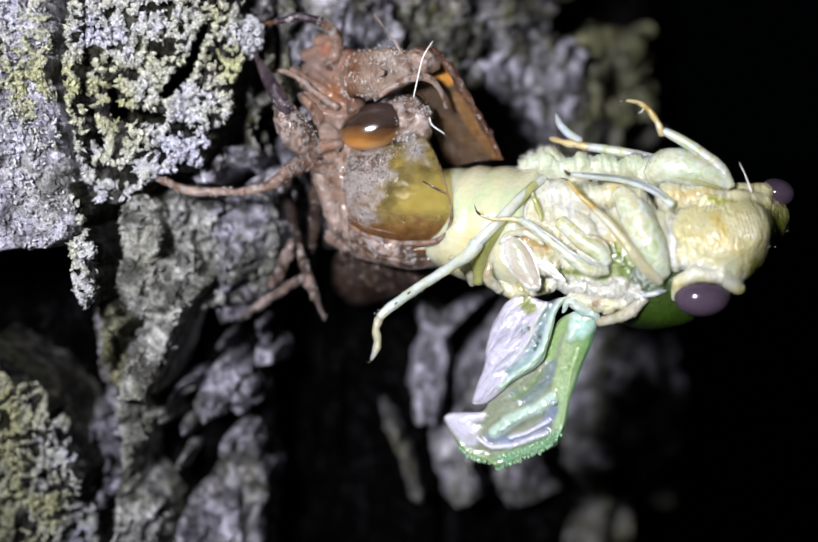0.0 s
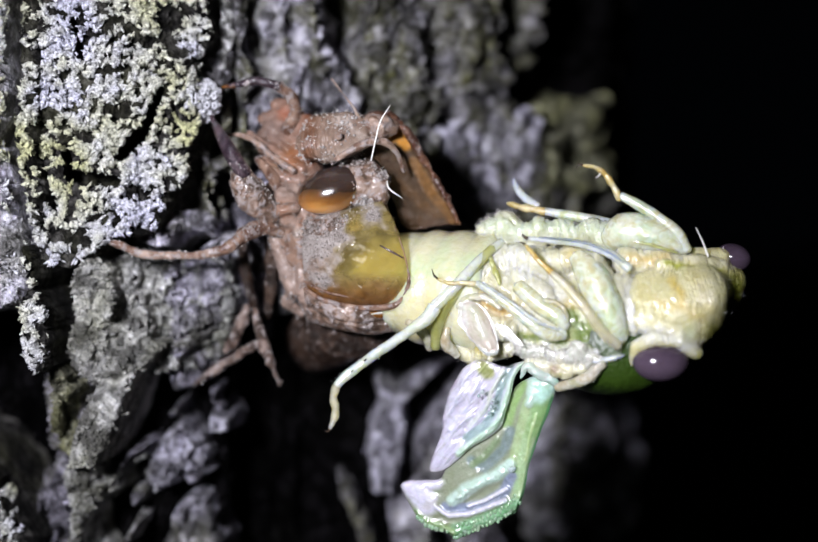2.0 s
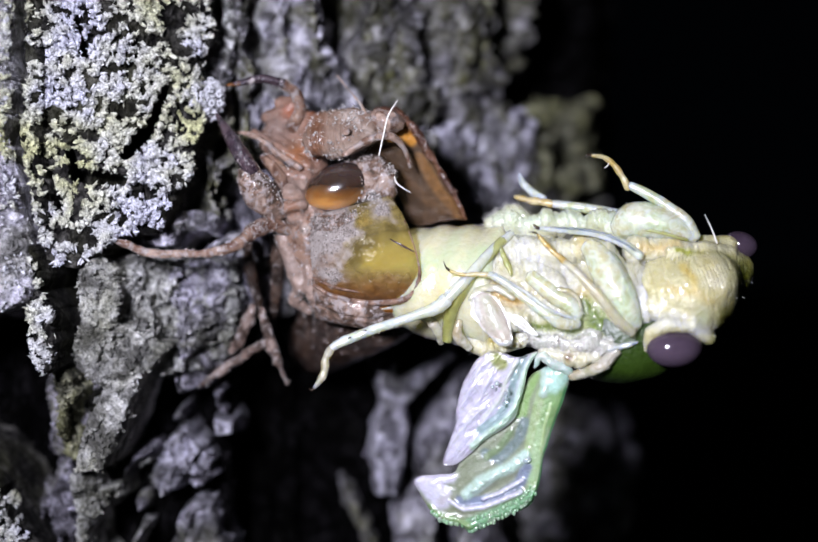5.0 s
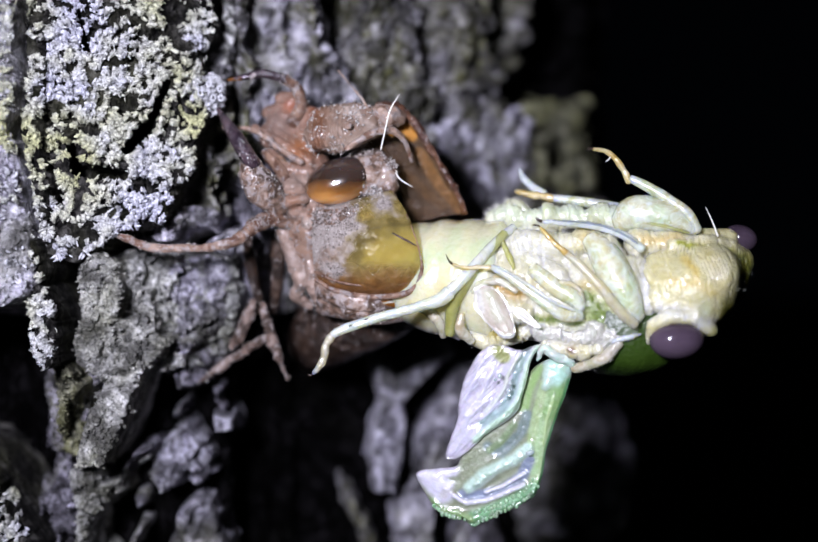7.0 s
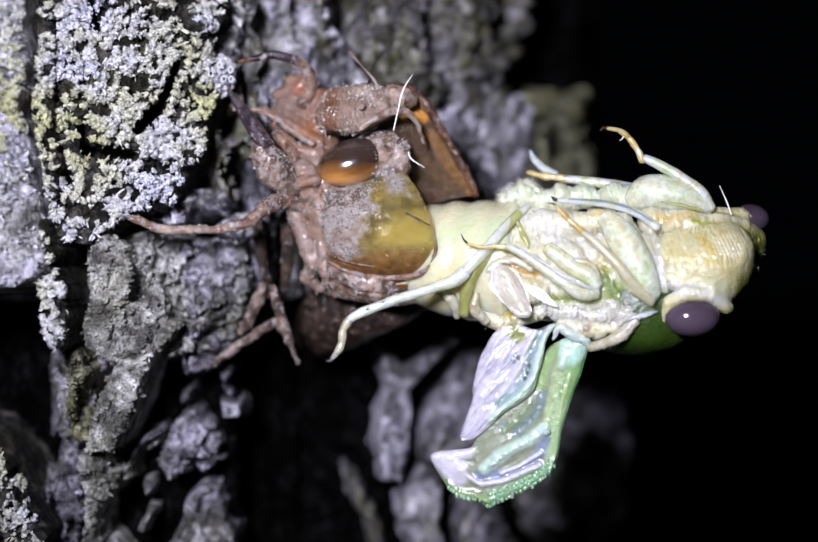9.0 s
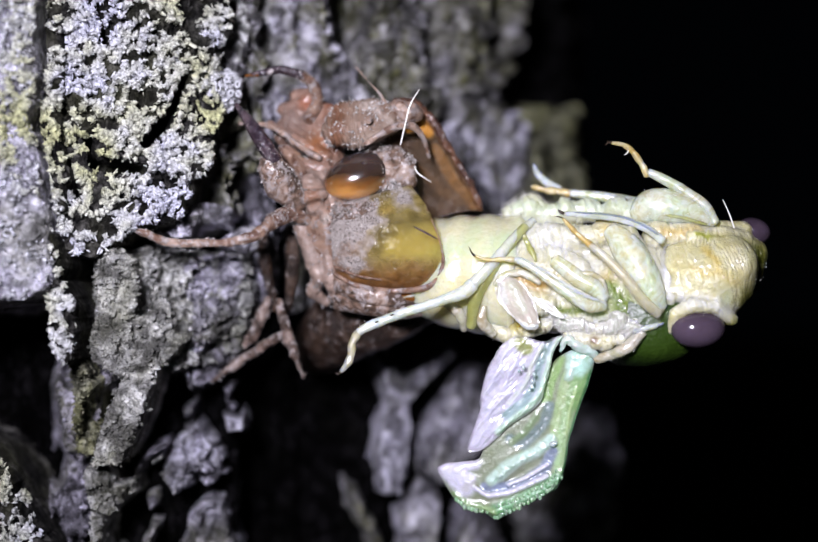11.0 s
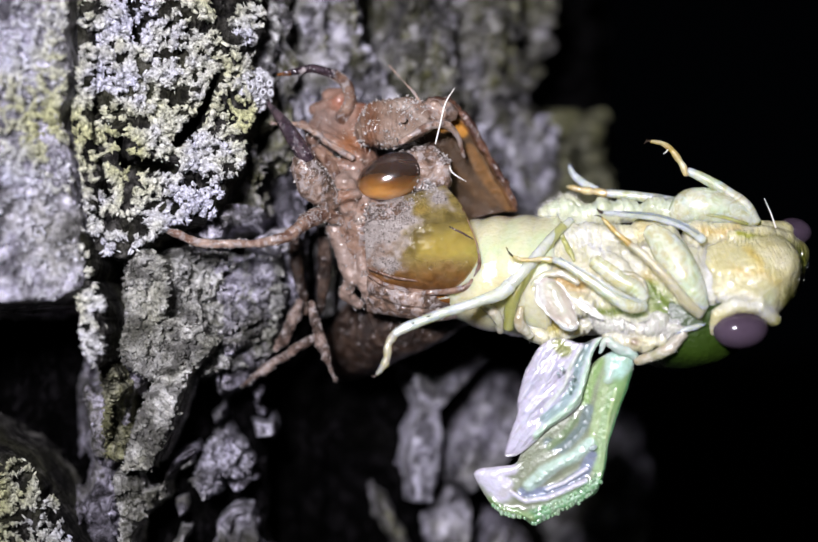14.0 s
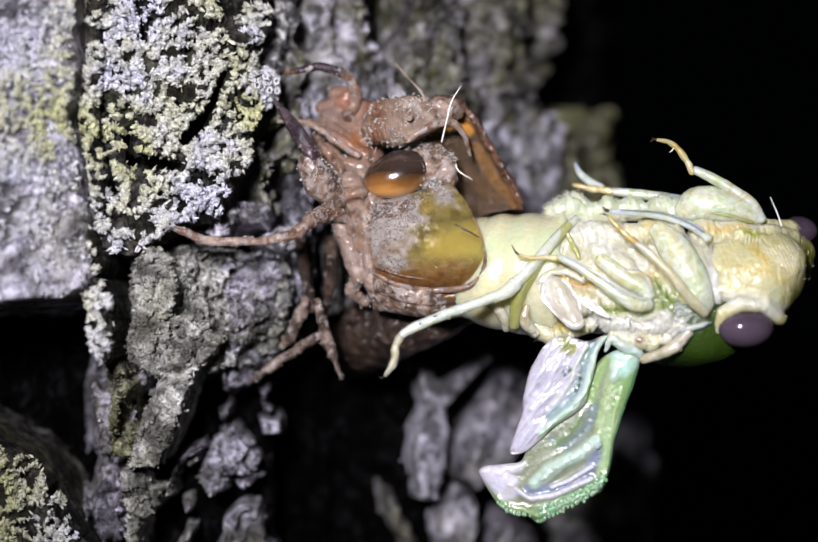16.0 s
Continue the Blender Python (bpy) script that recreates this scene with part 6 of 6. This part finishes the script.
FOLDS = (([(0.83, -2.00, -2.75, 0.25), (1.58, -2.30, -3.04, 0.36), (2.29, -2.20, -3.87, 0.38), (2.49, -1.60, -4.76, 0.2)], WHITE_SKIN), ([(3.76, -3.00, -3.01, 0.25), (3.66, -2.80, -4.14, 0.4), (4.53, -2.40, -5.10, 0.3)], WHITE_SKIN), ([(6.55, -3.00, 2.38, 0.2), (7.06, -3.60, 1.07, 0.22), (7.40, -4.00, 0.15, 0.12)], BODY_GREEN_PALE), ([(9.66, -5.20, -0.94, 0.16), (10.70, -5.60, -0.80, 0.22), (11.68, -5.80, -1.19, 0.22), (12.10, -5.90, -2.20, 0.14)], FOOT_PALE), ([(4.46, -3.80, -1.51, 0.2), (5.18, -4.10, -0.85, 0.28), (6.44, -4.50, -0.77, 0.26), (7.50, -4.90, -1.49, 0.18)], WHITE_SKIN), ([(15.86, -6.60, -4.32, 0.12), (15.06, -6.50, -4.54, 0.22), (13.85, -6.20, -4.88, 0.2)], LEG_PALE))
for path, mat in FOLDS:
    part("skin_fold", tube(path, 40, 16, rough=0.2), mat, adult)
lobe = part("shoulder_lobe", tube([(14.50, -6.20, -4.88, 0.35), (13.56, -5.80, -5.95, 0.42), (12.38, -5.20, -6.57, 0.36), (11.46, -4.70, -6.83, 0.3)], 40, 18, rough=0.2), WHITE_SKIN, adult, "pale fold from the shoulder to the wing root")

# wings, still crumpled and wet
def fore_plane(x, z):
    return -1.61 - 0.285 * x - 0.0574 * z


def hind_plane(x, z):
    return fore_plane(x, z) - 0.30 - 0.035 * (z + 13.7)


geo, tint = sheet([(5.92, -5.18), (4.95, -5.87), (4.44, -6.77), (3.94, -7.76), (3.68, -8.78), (3.47, -9.92), (3.51, -10.49), (3.07, -11.83), (2.63, -13.11), (2.74, -13.57), (3.60, -13.41), (4.55, -12.65), (5.79, -11.47), (7.05, -10.59), (7.73, -9.79), (8.04, -8.66), (8.34, -7.54), (8.61, -6.24), (9.24, -5.20), (8.67, -5.28), (7.89, -5.59), (6.89, -5.31)], hind_plane, (0.665, 0.655, 0.73), (
    ([(9.17, -5.20), (8.41, -6.80), (8.03, -8.29), (7.58, -9.53), (6.51, -10.50), (4.88, -12.03)], 0.36, 0.36, (0.62, 0.73, 0.64)),
    ([(8.25, -5.59), (7.56, -7.19), (7.35, -8.49), (6.57, -9.82), (5.24, -10.88)], 0.30, -0.16, (0.46, 0.55, 0.55)),
    ([(7.72, -5.89), (6.91, -7.46), (6.56, -8.70), (5.41, -10.05)], 0.16, 0.16, (0.66, 0.68, 0.66)),
    ([(6.28, -5.62), (6.68, -6.10)], 0.5, -0.1, (0.44, 0.46, 0.26)), ([(5.93, -6.85), (5.04, -8.93), (4.06, -10.28)], 0.22, 0.18, None), ([(5.20, -6.31), (4.41, -8.20), (3.80, -9.53)], 0.22, 0.16, None), ([(6.65, -6.65), (5.77, -9.47), (4.51, -11.02)], 0.2, -0.12, None)),
    puff=0.18, pleat=((-0.62, -0.8), 0.42, 0.19), seed=3, thick=0.12)
hind_wing = part("hindwing", geo, WING_PAD, adult, "white crumpled hindwing pad with a mint-green edge", tint=tint)
part("wing_bead", joined(*[blob(c, (r, 0, 0), (0, r * 0.8, 0), (0, 0, r * 1.2), 14, 10, rough=0.05, size=0.3) for c, r in (((7.08, -4.70, -7.89), 0.12), ((6.98, -4.60, -8.37), 0.16), ((6.84, -4.50, -8.82), 0.13), ((6.36, -4.60, -7.35), 0.15), ((6.08, -4.40, -7.66), 0.12))]), WING_GLASS, hind_wing, "glassy beads in the wing's groove")
LIME, DEEP, ICE, STEEL, SNOW, DRAB = (0.51, 0.62, 0.43), (0.24, 0.45, 0.26), (0.62, 0.72, 0.66), (0.40, 0.44, 0.52), (0.70, 0.69, 0.755), (0.42, 0.45, 0.36)
geo, tint = sheet([(9.71, -6.29), (8.79, -6.87), (8.00, -8.37), (7.47, -9.88), (6.01, -11.05), (4.54, -12.24), (3.80, -13.29), (3.36, -14.11), (2.12, -14.32), (1.06, -14.48), (0.53, -14.81), (0.72, -15.34), (1.18, -16.20), (1.75, -17.06), (2.50, -17.78), (3.48, -17.88), (4.00, -18.01), (4.60, -18.39), (5.49, -18.07), (6.59, -17.44), (7.68, -16.82), (8.77, -16.19), (9.19, -15.42), (9.51, -14.29), (9.68, -12.97), (10.07, -11.47), (10.59, -9.89), (11.08, -8.47), (11.42, -7.18), (11.42, -6.33), (10.57, -6.05)], fore_plane, DRAB, (
    ([(9.07, -6.68), (8.43, -8.36), (8.12, -9.67)], 0.45, -0.1, (0.42, 0.54, 0.30)), ([(8.37, -10.22), (7.95, -11.55), (6.57, -13.03), (5.65, -12.61)], 0.40, -0.1, (0.36, 0.42, 0.41)), ([(7.47, -10.89), (6.57, -12.20), (5.76, -12.83)], 0.26, 0.08, (0.36, 0.43, 0.30)),
    ([(10.29, -6.65), (9.87, -8.51), (9.45, -10.38), (9.18, -12.62), (9.19, -14.67)], 0.7, 0.22, LIME), ([(10.86, -6.82), (10.58, -8.12), (9.99, -9.99)], 0.6, 0.12, (0.40, 0.53, 0.31)), ([(9.51, -7.96), (9.02, -10.02), (8.60, -12.20)], 0.3, 0.12, (0.52, 0.60, 0.42)),
    ([(11.29, -7.73), (10.66, -9.78), (9.96, -12.03), (9.58, -14.28), (9.20, -15.61)], 0.24, 0.06, DEEP), ([(10.09, -8.87), (9.74, -10.37), (9.46, -12.24)], 0.12, 0.05, (0.56, 0.66, 0.45)),
    ([(10.14, -6.28), (11.03, -6.63), (10.22, -7.46)], 0.75, 0.15, (0.58, 0.73, 0.66)), ([(9.79, -6.66), (9.62, -8.14)], 0.3, 0.2, ICE),
    ([(8.57, -13.39), (8.03, -14.62), (6.65, -15.66), (4.92, -16.13), (3.92, -16.07)], 0.42, 0.06, STEEL), ([(8.38, -12.58), (7.48, -13.44), (6.39, -13.98), (5.29, -14.59), (4.37, -15.55)], 0.46, 0.42, ICE), ([(5.84, -14.45), (4.92, -15.26)], 0.4, 0.3, ICE),
    ([(8.18, -14.35), (6.80, -15.28), (5.55, -15.83)], 0.15, 0.26, SNOW), ([(3.18, -16.22), (4.18, -16.70), (5.48, -16.48), (6.65, -15.96), (8.11, -15.21)], 0.2, 0.28, SNOW),
    ([(8.91, -15.55), (7.61, -16.44), (5.96, -17.29), (4.67, -17.89)], 0.66, 0.34, (0.30, 0.49, 0.31)), ([(4.37, -17.83), (3.44, -17.58), (2.43, -17.41), (1.67, -16.76)], 0.34, 0.26, (0.40, 0.50, 0.32)),
    ([(1.06, -14.79), (1.75, -15.41), (2.50, -16.14)], 0.75, 0.22, SNOW), ([(3.17, -14.39), (1.93, -14.75), (2.80, -15.55)], 0.5, 0.2, SNOW)),
    puff=0.10, pleat=((-0.75, -0.6), 0.6, 0.03), seed=6, thick=0.16)
fore_wing = part("forewing", geo, WING_PAD, adult, "green forewing pad with a white tip and a beaded rim", tint=tint)
rng = np.random.default_rng(77)
beads = []
for row, line in enumerate(([(9.12, -15.24), (8.62, -15.79), (7.50, -16.52), (6.04, -17.28), (4.67, -17.97)], [(8.83, -15.63), (8.04, -16.42), (6.66, -17.21), (5.30, -17.93), (4.52, -18.28)], [(8.83, -14.80), (8.26, -15.58), (7.02, -16.40), (5.67, -17.08), (4.37, -17.57)], [(3.93, -17.86), (3.18, -17.75), (2.43, -17.56), (1.82, -17.05)])):
    for x, z in curve(line, (24, 22, 20, 13)[row]):
        x, z = x + rng.normal(0, 0.07), z + rng.normal(0, 0.05)
        r = rng.uniform(0.11, 0.17)
        beads.append(blob((x, fore_plane(x, z) - 0.33, z), (r, 0, 0), (0, r * 0.8, 0), (0, 0, r * 1.25), 12, 8))
tagged(part("rim_bead", joined(*beads), WING_BEAD, fore_wing, "wet green beads along the wing's rim"), kind="stuff")
part("wing_drop", blob((8.54, -4.00, -12.84), (0.30, 0, 0.08), (0, 0.2, 0), (-0.05, 0, 0.2), 24, 16, rough=0.06, size=0.4), WING_GLASS, fore_wing, "glassy swelling on the wing fold")
part("wing_root", tube([(8.99, -4.60, -6.25, 0.15), (9.40, -4.90, -5.43, 0.3), (10.13, -4.90, -5.87, 0.4), (11.16, -4.80, -6.31, 0.36), (11.61, -4.70, -6.75, 0.2)], 50, 20, rough=0.3), WING_MINT, fore_wing, "mint-green wing root")

# the free hind leg that stirs, turning at its knee
KNEE = (2.87, -4.10, -1.51)
thigh = part("thigh", tube([(7.53, -2.40, 3.15, 0.30), (5.97, -3.30, 1.82, 0.36), (4.45, -4.00, 0.15, 0.40), (2.87, -4.10, -1.51, 0.44)], 30, 16, rough=0.08), LEG_PALE, adult, "pale thigh of the free hind leg")
leg_e = part("hindleg", tube([(2.87, -4.10, -1.51, 0.53), (2.13, -4.20, -2.06, 0.48), (0.59, -4.30, -2.53, 0.37), (-2.34, -4.40, -3.33, 0.35), (-4.54, -4.40, -4.07, 0.33), (-5.42, -4.40, -4.51, 0.26)], 70, 20, rough=0.1), LEG_BLUE, adult, "pale bluish hind shin held free", origin=KNEE)
part("foot", tube([(-5.35, -4.40, -4.43, 0.30), (-5.79, -4.40, -5.17, 0.31), (-5.97, -4.40, -6.08, 0.27), (-6.30, -4.40, -6.70, 0.26), (-6.74, -4.40, -7.22, 0.14)], 40, 12, rough=0.16, rings=(0.9, 0.22)), FOOT_PALE, leg_e, origin=KNEE)
part("claw", tube([(-6.67, -4.40, -7.11, 0.07), (-6.92, -4.40, -7.36, 0.05), (-7.11, -4.40, -7.22, 0.02)], 8, 6), CLAW, leg_e, origin=KNEE)
for x, y, z in ((-1.43, -4.60, -2.96), (-2.99, -4.70, -3.40), (-4.09, -4.70, -3.83)):
    part("dark_spot", blob((x, y, z), (0.16, 0, 0.05), (0, 0.08, 0), (0, 0, 0.07), 12, 8), CLAW, leg_e, origin=KNEE)

downy = lambda place, reach: (lambda p: np.exp(-(rod(p.astype(np.float32), [(*q, 0.0) for q in place]) / reach) ** 2))
for k, (ob, n, holder, where, long) in enumerate((
        (leg_a, 160, leg_a, None, 0.22), (leg_b, 120, leg_b, None, 0.2), (mid_shin, 220, leg_b, None, 0.26), (leg_c, 380, leg_c, None, 0.26), (leg_e, 140, leg_e, None, 0.3), (lobe, 160, lobe, None, 0.22), (frills[0], 130, frills[0], None, 0.3), (frills[1], 220, frills[1], None, 0.34), (frills[2], 150, frills[2], None, 0.3), 
        (chest_skin, 900, chest_skin, downy([(8.95, -5.00, -4.04), (11.73, -6.00, -4.42), (14.36, -6.40, -4.33)], 0.6), 0.3), (chest_skin, 300, chest_skin, downy([(6.40, 0.20, 4.39), (7.92, 0.00, 4.58)], 0.9), 0.45), (chest_skin, 240, chest_skin, None, 0.2), (head, 260, head, None, 0.16))):
    bristles(ob, n, holder, (0.1, long), 40 + k, where=where, width=0.013, lean=ALONG * -0.6)


def motions():
    """The free shin swings up over four seconds, then hangs and creeps back a little."""
    at = Matrix.Translation(leg_e.location)
    turns = ((0.0, -15.9, 20), (0.5, -16.9, 19.5), (1.0, -17.9, 17.5), (1.5, -18.7, 16), (2.0, -18.7, 13), (2.5, -14.7, 12.5), (3.0, -11.5, 10.5), (3.5, -9.0, 10), (4.0, -6.3, 7.5), (5.0, -3.0, 3), (6.5, -0.7, 0), (7.0, 0, 0), (7.5, -1.2, 0), (8.0, -1.8, 0), (9.0, -2.2, 0), (11.5, -2.3, 0), (13.0, -1.9, 0), (14.0, -2.5, 0), (15.0, -2.9, 0), (16.0, -4.0, 0))
    walk(leg_e, [(t, at @ pose(0, 0, 0, 0, a, b)) for t, a, b in turns])


motions()
